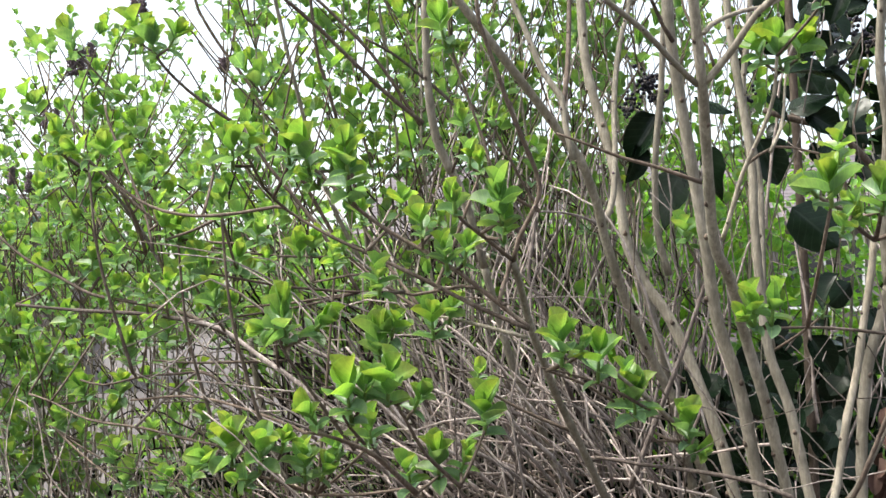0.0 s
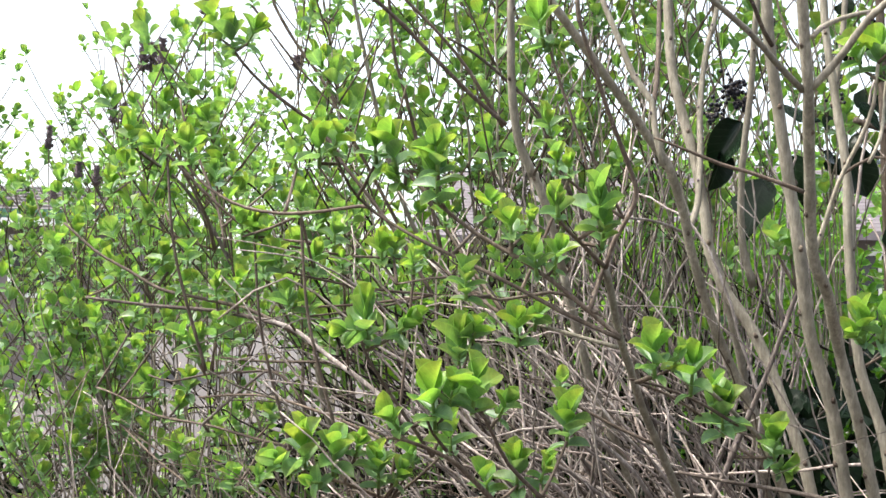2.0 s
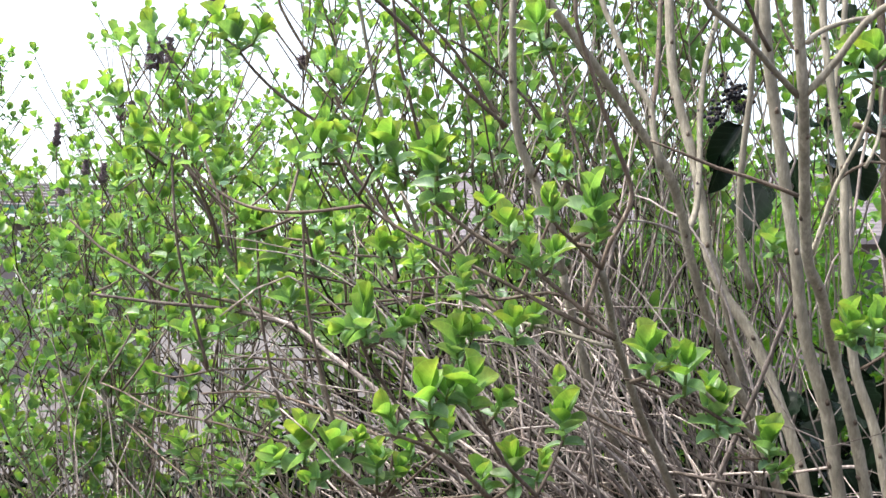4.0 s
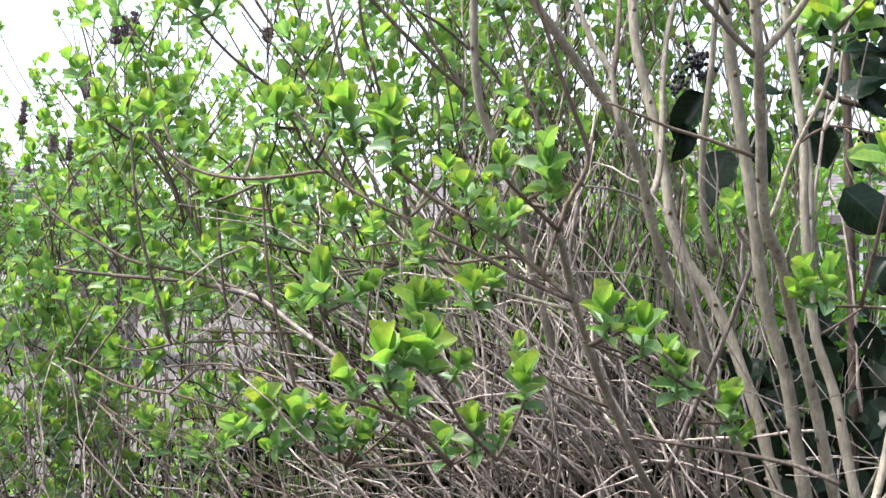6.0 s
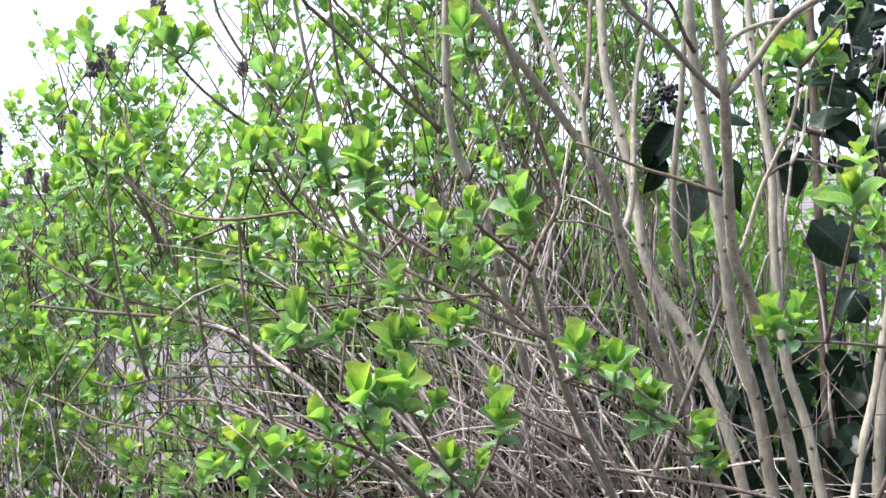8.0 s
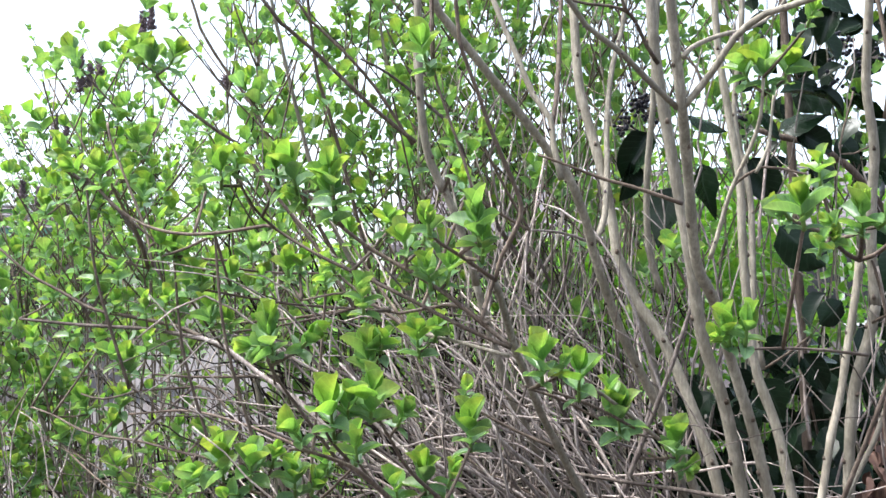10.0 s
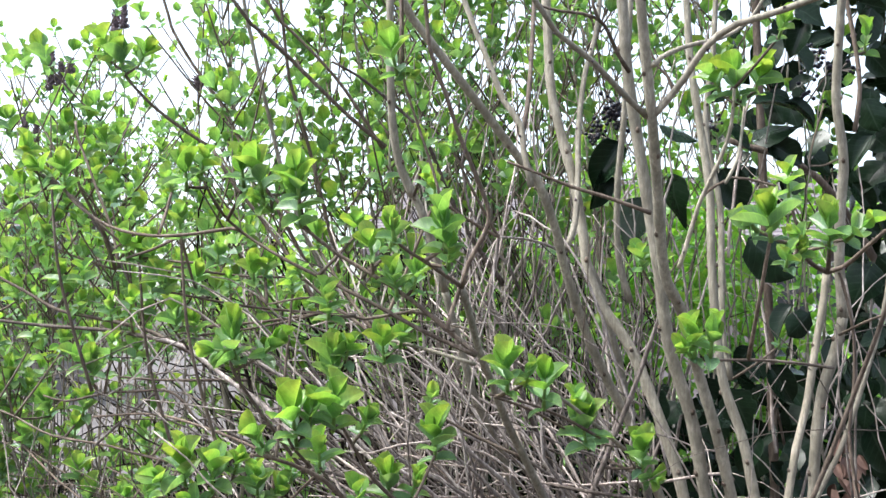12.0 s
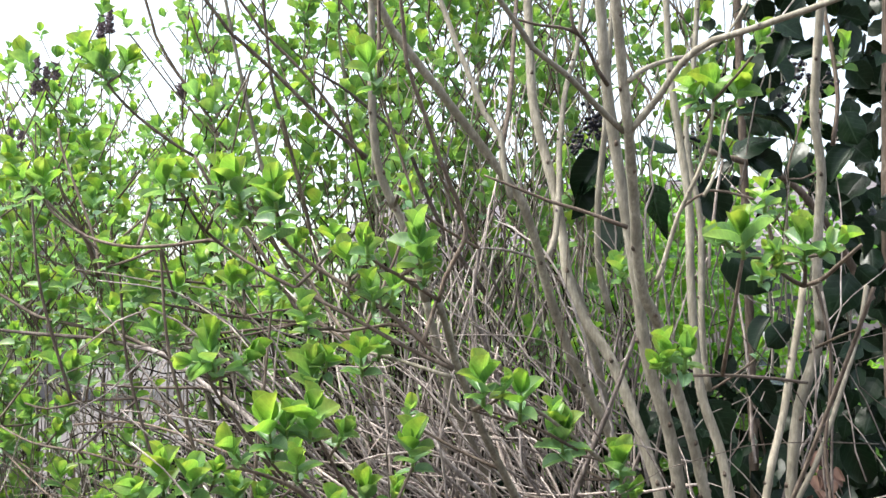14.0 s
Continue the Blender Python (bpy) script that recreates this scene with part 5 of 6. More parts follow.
shoot(hedge_lilac, (-0.418, 1.900, 1.509), (0.32, -0.60, 0.73), 0.041, rng, 3)
cane(hedge_lilac, 0.0022, 0.0017, (-0.536, 2.005, 1.510), (-0.529, 2.001, 1.535), (-0.523, 1.997, 1.561), name="twig")
shoot(hedge_lilac, (-0.523, 1.997, 1.561), (0.03, -0.56, 0.83), 0.043, rng, 3)
cane(hedge_lilac, 0.0022, 0.0017, (-0.640, 2.183, 1.766), (-0.697, 2.235, 1.736), (-0.753, 2.287, 1.713), name="twig")
shoot(hedge_lilac, (-0.753, 2.287, 1.713), (0.07, -0.52, 0.85), 0.047, rng, 4)
cane(hedge_lilac, 0.0022, 0.0017, (-0.521, 2.195, 1.599), (-0.579, 2.168, 1.618), (-0.636, 2.142, 1.643), name="twig")
shoot(hedge_lilac, (-0.636, 2.142, 1.643), (-0.01, -0.58, 0.82), 0.046, rng, 3)
cane(hedge_lilac, 0.0022, 0.0017, (-0.601, 2.028, 1.531), (-0.591, 2.038, 1.547), (-0.581, 2.047, 1.564), name="twig")
shoot(hedge_lilac, (-0.581, 2.047, 1.564), (0.23, -0.54, 0.81), 0.044, rng, 3)
cane(hedge_lilac, 0.0022, 0.0017, (-0.716, 2.051, 1.503), (-0.702, 2.100, 1.518), (-0.688, 2.149, 1.538), name="twig")
shoot(hedge_lilac, (-0.688, 2.149, 1.538), (0.03, -0.59, 0.81), 0.044, rng, 3)
shoot(hedge_lilac, (-0.533, 2.001, 1.512), (0.42, -0.61, 0.67), 0.039, rng, 3)
cane(hedge_lilac, 0.0022, 0.0017, (-0.909, 2.602, 1.506), (-0.898, 2.548, 1.568), (-0.886, 2.493, 1.638), name="twig")
shoot(hedge_lilac, (-0.886, 2.493, 1.638), (0.07, -0.49, 0.87), 0.049, rng, 3)
cane(hedge_lilac, 0.0026, 0.0017, (-0.695, 2.434, 1.459), (-0.733, 2.399, 1.619), (-0.745, 2.384, 1.759), name="twig")
shoot(hedge_lilac, (-0.745, 2.384, 1.759), (0.26, -0.49, 0.83), 0.049, rng, 4)
cane(hedge_lilac, 0.0022, 0.0017, (-0.909, 2.602, 1.506), (-0.953, 2.643, 1.633), (-0.997, 2.684, 1.772), name="twig")
shoot(hedge_lilac, (-0.997, 2.684, 1.772), (0.07, -0.47, 0.88), 0.053, rng, 4)
cane(hedge_lilac, 0.0022, 0.0017, (-0.317, 1.886, 1.448), (-0.331, 1.817, 1.486), (-0.346, 1.749, 1.530), name="twig")
shoot(hedge_lilac, (-0.346, 1.749, 1.530), (-0.01, -0.61, 0.79), 0.037, rng, 3)
cane(hedge_lilac, 0.0022, 0.0017, (-0.905, 2.605, 1.468), (-0.866, 2.501, 1.520), (-0.827, 2.397, 1.583), name="twig")
shoot(hedge_lilac, (-0.827, 2.397, 1.583), (0.27, -0.53, 0.80), 0.047, rng, 3)
cane(hedge_lilac, 0.0022, 0.0017, (-0.697, 2.062, 1.344), (-0.669, 2.083, 1.401), (-0.642, 2.104, 1.464), name="twig")
shoot(hedge_lilac, (-0.642, 2.104, 1.464), (0.08, -0.57, 0.82), 0.043, rng, 3)
cane(hedge_lilac, 0.0022, 0.0017, (-0.651, 2.041, 1.331), (-0.614, 2.048, 1.385), (-0.576, 2.055, 1.444), name="twig")
shoot(hedge_lilac, (-0.576, 2.055, 1.444), (0.27, -0.57, 0.77), 0.040, rng, 3)
cane(hedge_lilac, 0.0022, 0.0017, (-0.731, 2.319, 1.258), (-0.756, 2.313, 1.347), (-0.781, 2.306, 1.443), name="twig")
shoot(hedge_lilac, (-0.781, 2.306, 1.443), (0.06, -0.53, 0.84), 0.047, rng, 3)
cane(hedge_lilac, 0.0022, 0.0017, (-0.431, 1.945, 1.475), (-0.428, 1.949, 1.474), (-0.424, 1.953, 1.473), name="twig")
shoot(hedge_lilac, (-0.424, 1.953, 1.473), (0.02, -0.59, 0.80), 0.040, rng, 3)
cane(hedge_lilac, 0.0022, 0.0017, (-0.901, 2.608, 1.429), (-0.912, 2.556, 1.452), (-0.923, 2.504, 1.479), name="twig")
shoot(hedge_lilac, (-0.923, 2.504, 1.479), (0.24, -0.49, 0.84), 0.051, rng, 3)
cane(hedge_lilac, 0.0022, 0.0017, (-0.599, 2.186, 1.733), (-0.609, 2.186, 1.722), (-0.618, 2.187, 1.712), name="twig")
shoot(hedge_lilac, (-0.618, 2.187, 1.712), (0.31, -0.57, 0.76), 0.045, rng, 3)
cane(hedge_lilac, 0.0022, 0.0017, (-0.543, 2.146, 1.686), (-0.525, 2.116, 1.697), (-0.508, 2.087, 1.710), name="twig")
shoot(hedge_lilac, (-0.508, 2.087, 1.710), (0.26, -0.57, 0.78), 0.041, rng, 3)
cane(hedge_lilac, 0.0022, 0.0017, (-0.557, 2.123, 1.723), (-0.543, 2.104, 1.736), (-0.528, 2.084, 1.751), name="twig")
shoot(hedge_lilac, (-0.528, 2.084, 1.751), (0.03, -0.60, 0.80), 0.043, rng, 3)
cane(hedge_lilac, 0.0022, 0.0017, (-0.446, 1.906, 1.617), (-0.402, 1.897, 1.649), (-0.357, 1.888, 1.686), name="twig")
shoot(hedge_lilac, (-0.357, 1.888, 1.686), (0.03, -0.63, 0.77), 0.037, rng, 3)
cane(hedge_lilac, 0.0022, 0.0017, (-0.227, 1.857, 1.385), (-0.223, 1.778, 1.456), (-0.220, 1.698, 1.536), name="twig")
shoot(hedge_lilac, (-0.220, 1.698, 1.536), (-0.07, -0.67, 0.73), 0.033, rng, 3)
cane(hedge_lilac, 0.0022, 0.0017, (-0.537, 2.155, 1.671), (-0.476, 2.118, 1.728), (-0.415, 2.081, 1.792), name="twig")
shoot(hedge_lilac, (-0.415, 2.081, 1.792), (0.24, -0.59, 0.77), 0.041, rng, 3)
cane(hedge_lilac, 0.0022, 0.0017, (-0.626, 2.184, 1.755), (-0.639, 2.133, 1.765), (-0.652, 2.082, 1.780), name="twig")
shoot(hedge_lilac, (-0.652, 2.082, 1.780), (-0.06, -0.65, 0.76), 0.054, rng, 4)
cane(hedge_lilac, 0.0022, 0.0017, (-0.599, 2.186, 1.733), (-0.579, 2.202, 1.780), (-0.558, 2.219, 1.832), name="twig")
shoot(hedge_lilac, (-0.558, 2.219, 1.832), (0.19, -0.52, 0.83), 0.054, rng, 4)

# ---- canes, twigs and leaves of the lilac thicket ----
def thicket(bush, seed, count, x_range, y_range, top_range, lean, radius, leaf_size, leaf_chance, first_leaf, mat, gap=0.1, spread=0.25):
    """Canes that rise from the soil and lean over, with side twigs and opening buds. Returns the joined leaves and side twigs."""
    rng = np.random.default_rng(seed)
    leaves, twigs = Joined(), Joined()
    for _ in range(count):
        x, y = rng.uniform(*x_range), rng.uniform(*y_range)
        top = rng.uniform(*top_range)
        dx, dy = np.array(lean) * rng.uniform(0.3, 1.5) + rng.normal(0, spread, 2) * 0.5
        pts = [(x, y, -0.05), (x + dx * 0.12 + rng.normal(0, 0.02), y + dy * 0.12, top * 0.38), (x + dx * 0.4 + rng.normal(0, 0.03), y + dy * 0.4, top * 0.6), (x + dx * 0.65 + rng.normal(0, 0.03), y + dy * 0.65, top * 0.8), (x + dx, y + dy, top)]
        r = rng.uniform(*radius)
        verts, faces, line = stem_shape(pts, r, r * 0.3, rng, sides=6, wander=0.0025)
        mesh_object("stem", verts, faces, mat, bush)
        bare = line[:, 2] > first_leaf
        k = 0
        while k < len(line) - 1:
            k += max(1, int(gap / 0.014 * rng.uniform(0.6, 1.4)))
            q = min(k, len(line) - 1)
            if not bare[q]:
                continue
            grow = line[q] - line[max(0, q - 3)]
            grow /= np.linalg.norm(grow) + 1e-9
            turn = rng.uniform(0, 2 * np.pi)
            for s in (0, np.pi):
                if rng.random() > leaf_chance:
                    continue
                out = np.array([math.cos(turn + s), math.sin(turn + s), 0.1])
                length = rng.choice([0.012, 0.03, 0.1, 0.2], p=[0.3, 0.3, 0.25, 0.15])
                tip = line[q] + (out * 0.75 + grow * 0.7) * length + np.array([0, 0, 0.25 * length])
                tv, tf = tube(spline([line[q], (line[q] + tip) / 2 - np.array([0, 0, 0.04 * length]), tip], 0.04), 0.0016, 4)
                twigs.add(tv, tf)
                add_shoot(leaves, tip, out * 0.4 + grow * 0.5 + np.array([0, 0, 0.7]), leaf_size * rng.uniform(0.7, 1.25), rng, rng.integers(2, 4))
        add_shoot(leaves, line[-1], line[-1] - line[-4], leaf_size * rng.uniform(0.9, 1.3), rng, 3)
    return leaves, twigs


def finish(bush, joined):
    leaves, twigs = joined
    leaves.build("foliage", LEAF, bush, "fresh yellow-green young leaves")
    twigs.build("twiggery", TWIG, bush)



def brushwood(seed, count, x_range, y_range, z_range, slope, radius, length):
    """Thin bare twigs, crossing one another and mostly rising to one side."""
    rng = np.random.default_rng(seed)
    pile = Joined()
    for _ in range(count):
        p = np.array([rng.uniform(*x_range), rng.uniform(*y_range), rng.uniform(*z_range)])
        a = radians(rng.normal(*slope))
        d = np.array([-math.cos(a), rng.normal(0, 0.35), math.sin(a)])
        n = rng.uniform(*length)
        bow, kink = rng.normal(0, 0.1, 3) * n + np.array([0, 0, 0.06 * n]), rng.normal(0, 0.05, 3) * n
        line = spline([p, p + d * n * 0.33 + bow, p + d * n * 0.66 + bow * 0.8 + kink, p + d * n], 0.04)
        line = line + rng.normal(0, 0.003, line.shape)
        r = rng.uniform(*radius)
        tv, tf = tube(line, np.linspace(r, r * 0.45, len(line)), 5)
        pile.add(tv, tf)
    return pile


finish(hedge_lilac, thicket(hedge_lilac, 21, 28, (-0.42, 0.45), (1.95, 2.8), (1.8, 2.7), (-0.1, -0.06), (0.0024, 0.005), 0.048, 0.95, 1.42, BARK, gap=0.045, spread=0.12))
finish(hedge_lilac, thicket(hedge_lilac, 27, 7, (-0.4, 0.1), (2.35, 2.9), (2.0, 2.6), (-0.08, -0.04), (0.0018, 0.0034), 0.036, 0.95, 1.7, BARK, gap=0.045, spread=0.1))
front_lilac = thing("lilac_bush", "arching lilac bush with dense young leaves", "bush", group="lilac hedge")
finish(front_lilac, thicket(front_lilac, 24, 13, (-0.65, -0.1), (2.1, 2.5), (1.6, 1.95), (-0.1, -0.05), (0.0016, 0.0034), 0.048, 0.95, 1.4, TWIG, gap=0.05, spread=0.13))
finish(front_lilac, thicket(front_lilac, 25, 25, (-1.15, -0.4), (2.4, 3.0), (1.25, 1.75), (-0.14, -0.1), (0.0018, 0.004), 0.052, 0.95, 0.9, BARK, gap=0.05, spread=0.14))
brushwood(31, 140, (-0.05, 0.44), (1.5, 1.95), (0.75, 1.27), (46, 24), (0.0011, 0.003), (0.2, 0.55)).build("brushwood", DRY, hedge_lilac, "tangled dry tan twigs")
# rear twigs take the darkened bark, so their colour carries the shade
brushwood(40, 150, (-0.1, 0.7), (1.95, 2.5), (0.7, 1.45), (50, 26), (0.001, 0.0026), (0.2, 0.6)).build("brushwood", SHADED_DRY, hedge_lilac, "brown twigs coloured dark for shade")
brushwood(43, 420, (-0.3, 0.5), (2.35, 3.1), (0.1, 1.35), (72, 30), (0.0016, 0.0042), (0.25, 0.7)).build("brushwood", SHADED_DRY, hedge_lilac, "twigs deep in the hedge, coloured dark for shade")
brushwood(34, 85, (-0.1, 0.5), (1.5, 2.0), (0.8, 1.38), (10, 24), (0.001, 0.0025), (0.15, 0.6)).build("brushwood", DRY, hedge_lilac, "tangled dry tan twigs")
brushwood(32, 60, (-0.1, 0.4), (1.5, 2.3), (0.8, 1.35), (25, 25), (0.0007, 0.0016), (0.2, 0.55)).build("brushwood", TWIG, hedge_lilac, "thin dark reddish twigs")
left_lilac = thing("lilac_bush", "leafy lilac bush at the hedge's far end", "bush", group="lilac hedge")
rear_lilac = thing("lilac_bush", "dense lilac thicket of upright bare stems", "bush", group="lilac hedge")
finish(left_lilac, thicket(left_lilac, 22, 66, (-1.85, -0.6), (3.0, 4.3), (1.6, 2.28), (-0.02, -0.02), (0.0018, 0.0036), 0.045, 0.95, 1.35, BARK, gap=0.04, spread=0.03))
brushwood(33, 150, (-1.0, -0.2), (2.1, 3.0), (0.7, 1.15), (75, 25), (0.001, 0.0024), (0.25, 0.55)).build("brushwood", DRY, left_lilac, "dry tan twigs")
finish(rear_lilac, thicket(rear_lilac, 23, 46, (-0.05, 1.15), (1.95, 3.2), (1.8, 2.9), (-0.08, -0.03), (0.002, 0.0055), 0.048, 0.75, 1.65, BARK, gap=0.085, spread=0.11))

finish(rear_lilac, thicket(rear_lilac, 26, 22, (0.1, 0.85), (1.95, 2.8), (2.2, 2.7), (-0.06, -0.02), (0.002, 0.0055), 0.048, 0.7, 1.65, BARK, gap=0.1, spread=0.1))
brushwood(35, 36, (0.1, 0.6), (1.7, 2.3), (0.7, 1.3), (50, 14), (0.0016, 0.003), (0.3, 0.7)).build("brushwood", DRY, hedge_lilac, "tangled dry tan twigs")
brushwood(36, 25, (0.05, 0.75), (1.75, 2.6), (1.35, 2.0), (88, 8), (0.0007, 0.0019), (0.2, 0.6)).build("brushwood", TWIG, rear_lilac, "thin dark upright twigs")
brushwood(37, 100, (0.05, 0.6), (1.75, 2.5), (0.95, 1.6), (90, 9), (0.0012, 0.0032), (0.3, 0.7)).build("brushwood", DRY, rear_lilac, "dry tan upright twigs")
brushwood(44, 60, (0.0, 0.42), (1.75, 2.3), (0.85, 1.3), (92, 7), (0.0014, 0.0034), (0.35, 0.7)).build("brushwood", DRY, rear_lilac, "pale upright canes")
# dry twigs in the shade-darkened bark, for dark gaps low down
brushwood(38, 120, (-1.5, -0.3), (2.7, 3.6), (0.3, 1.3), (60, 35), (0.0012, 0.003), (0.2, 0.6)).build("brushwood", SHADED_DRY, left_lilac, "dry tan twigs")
# an unseen crown added above the eye's reach, to shade stems and ivy
crown = Joined()
for _ in range(150):
    p = (rng.normal(0.5, 0.25), rng.normal(1.85, 0.25), rng.uniform(2.42, 2.95))
    add_shoot(crown, p, rng.normal(0, 0.5, 3) + np.array([0, 0, 0.7]), rng.uniform(0.04, 0.06), rng, 3)
crown.build("crown", LEAF, rear_lilac, "unseen leafy crown added to shade what is below")

# ---- ivy ----
ivy = thing("ivy", "dark glossy ivy climbing beside the lilac stems", "ivy")
rng = np.random.default_rng(41)


def ivy_trunk(*points, r=0.012):
    cane(ivy, r, r * 0.6, *points, name="ivy_stem", mat=TWIG)


ivy_trunk((0.95, 1.95, -0.05), (0.93, 1.93, 0.7), (0.86, 1.85, 1.4), (0.9, 1.9, 2.3), r=0.012)
ivy_trunk((0.7, 2.05, -0.05), (0.68, 2.0, 0.8), (0.66, 1.95, 1.5), (0.62, 1.9, 2.7), r=0.01)
ivy_trunk((0.86, 1.85, 1.5), (0.7, 1.8, 1.72), (0.55, 1.78, 1.78), r=0.008)
rest, single = Joined(), 0
for n in range(8500):
    z = rng.uniform(0.05, 2.6)
    if z < 1.4:
        x, y = rng.uniform(0.5, 1.45), rng.uniform(1.8, 2.6)
    else:
        x, y = rng.uniform(0.62, 1.5), rng.uniform(1.6, 2.4)
    if z > 1.4 and x < 0.95 and rng.random() < (0.85 if x < 0.7 else 0.7 if z > 1.76 else 0.15):
        continue
    # a gap where the shrub behind shows through
    if 1.46 < z < 1.74 and x < 0.42 * y - 0.02:
        continue
    if ((x - 0.98) / 0.5) ** 2 + ((y - 2.15) / 0.45) ** 2 > 1 + 0.9 * noise.noise(Vector((x * 3, y * 3, z * 2.5))):
        continue
    out = np.array([rng.normal(-0.15, 0.6), rng.normal(-0.8, 0.4), rng.normal(0.15, 0.6)])
    down = np.array([rng.normal(0, 0.6), rng.normal(-0.3, 0.4), rng.normal(-0.8, 0.4)])
    size = rng.uniform(0.03, 0.056)
    if single < 250 and y < 1.95 and x < 1.05 and z > 1.05:
        single += 1
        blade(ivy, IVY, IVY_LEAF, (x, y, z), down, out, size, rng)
    else:
        add_blade(rest, IVY_COARSE, (x, y, z), down, out, size, rng)
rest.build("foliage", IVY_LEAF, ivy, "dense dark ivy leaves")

brushwood(39, 48, (0.42, 0.95), (1.35, 1.8), (0.75, 1.35), (70, 40), (0.0006, 0.0017), (0.2, 0.5)).build("brushwood", DRY, ivy, "dry tan twigs over the ivy")


def ivy_leaf(at, direction, facing, length):
    blade(ivy, IVY, IVY_LEAF, at, direction, facing, length, rng)


def berries(at, spread, count):
    """An umbel of small round black berries on short stalks."""
    head = Joined()
    for _ in range(count):
        off = rng.normal(0, 1, 3) * spread
        tv, tf = tube(np.array([at, np.array(at) + off * 0.6, np.array(at) + off]), 0.0006, 4)
        head.add(tv, tf)
    stalk = mesh_object("umbel", np.concatenate(head.verts), head.faces, DRY, ivy)
    for k in range(count):
        tips = head.verts[k][-4:].mean(0)
        bm = bmesh.new()
        bmesh.ops.create_icosphere(bm, subdivisions=1, radius=rng.uniform(0.0034, 0.0046), matrix=Matrix.Translation(tips))
        me = bpy.data.meshes.new("berry")
        bm.to_mesh(me)
        bm.free()
        me.polygons.foreach_set("use_smooth", [True] * len(me.polygons))
        me.materials.append(BERRY)
        new("berry", me).parent = stalk


ivy_leaf((0.386, 1.809, 1.781), (-0.58, -0.04, -0.81), (-0.2, -1, 0.25), 0.086)
ivy_leaf((0.419, 1.816, 1.683), (-0.34, -0.03, -0.94), (-0.5, -0.6, 0.6), 0.090)
ivy_leaf((0.447, 1.806, 1.808), (0.90, -0.15, -0.40), (0, -0.5, 0.9), 0.065)
ivy_leaf((0.468, 1.812, 1.721), (0.06, -0.05, -1.00), (-0.7, -0.3, 0.1), 0.082)
ivy_leaf((0.548, 1.808, 1.739), (0.36, -0.06, -0.93), (-0.2, -1, 0.25), 0.080)
ivy_leaf((0.355, 1.813, 1.736), (-0.21, -0.07, -0.97), (0.5, -0.7, 0.4), 0.066)
ivy_leaf((0.596, 1.692, 1.928), (-0.19, -0.08, -0.98), (-0.7, -0.3, 0.1), 0.064)
ivy_leaf((0.620, 1.692, 1.918), (0.51, -0.11, -0.85), (0.5, -0.7, 0.4), 0.062)
ivy_leaf((0.623, 1.698, 1.841), (0.83, -0.30, 0.47), (-0.5, -0.6, 0.6), 0.042)
ivy_leaf((0.632, 1.700, 1.811), (-0.97, -0.13, 0.20), (0, -0.5, 0.9), 0.070)
ivy_leaf((0.573, 1.705, 1.767), (0.88, -0.20, 0.42), (-0.5, -0.6, 0.6), 0.068)
ivy_leaf((0.588, 1.705, 1.763), (0.84, -0.14, -0.52), (-0.2, -1, 0.25), 0.062)
ivy_leaf((0.538, 1.704, 1.788), (0.64, -0.16, -0.75), (0.5, -0.7, 0.4), 0.050)
ivy_leaf((0.654, 1.704, 1.747), (0.65, -0.17, -0.74), (-0.5, -0.6, 0.6), 0.048)
ivy_leaf((0.615, 1.700, 1.824), (0.80, -0.14, -0.58), (0, -0.5, 0.9), 0.061)
ivy_leaf((0.489, 1.470, 1.596), (0.72, -0.10, -0.68), (-0.2, -1, 0.25), 0.078)
ivy_leaf((0.549, 1.475, 1.509), (-0.61, -0.12, -0.78), (-0.7, -0.3, 0.1), 0.052)
ivy_leaf((0.592, 1.731, 1.426), (0.52, -0.10, -0.85), (-0.2, -1, 0.25), 0.067)
ivy_leaf((0.654, 1.723, 1.504), (-0.72, -0.13, -0.68), (0.5, -0.7, 0.4), 0.051)
ivy_leaf((0.537, 1.735, 1.382), (0.37, -0.10, -0.92), (-0.5, -0.6, 0.6), 0.064)
ivy_leaf((0.451, 1.739, 1.364), (-0.59, -0.11, -0.80), (-0.5, -0.6, 0.6), 0.053)
ivy_leaf((0.408, 1.738, 1.389), (0.26, -0.10, -0.96), (0, -0.5, 0.9), 0.061)
ivy_leaf((0.572, 1.739, 1.323), (-0.42, -0.07, -0.90), (-0.2, -1, 0.25), 0.065)
ivy_leaf((0.665, 1.731, 1.393), (0.64, -0.24, 0.73), (-0.2, -1, 0.25), 0.060)
ivy_leaf((0.743, 1.734, 1.334), (0.38, -0.06, -0.92), (-0.5, -0.6, 0.6), 0.082)
ivy_leaf((0.749, 1.739, 1.258), (-0.70, -0.10, -0.71), (-0.2, -1, 0.25), 0.059)
ivy_leaf((0.681, 1.725, 1.470), (0.43, -0.05, -0.90), (0.5, -0.7, 0.4), 0.094)
ivy_leaf((0.692, 1.553, 1.748), (-0.65, -0.09, -0.76), (0, -0.5, 0.9), 0.059)
ivy_leaf((0.704, 1.556, 1.705), (-0.68, -0.10, -0.72), (0, -0.5, 0.9), 0.056)
ivy_leaf((0.662, 1.559, 1.681), (0.57, -0.16, -0.81), (-0.5, -0.6, 0.6), 0.049)
ivy_leaf((0.686, 1.561, 1.650), (0.45, -0.11, -0.89), (0, -0.5, 0.9), 0.062)
ivy_leaf((0.587, 1.542, 1.922), (0.80, -0.20, -0.57), (-0.5, -0.6, 0.6), 0.045)
ivy_leaf((0.689, 1.540, 1.924), (-0.42, -0.08, -0.91), (0.5, -0.7, 0.4), 0.064)
ivy_leaf((0.679, 1.549, 1.798), (0.32, -0.13, -0.94), (-0.5, -0.6, 0.6), 0.051)
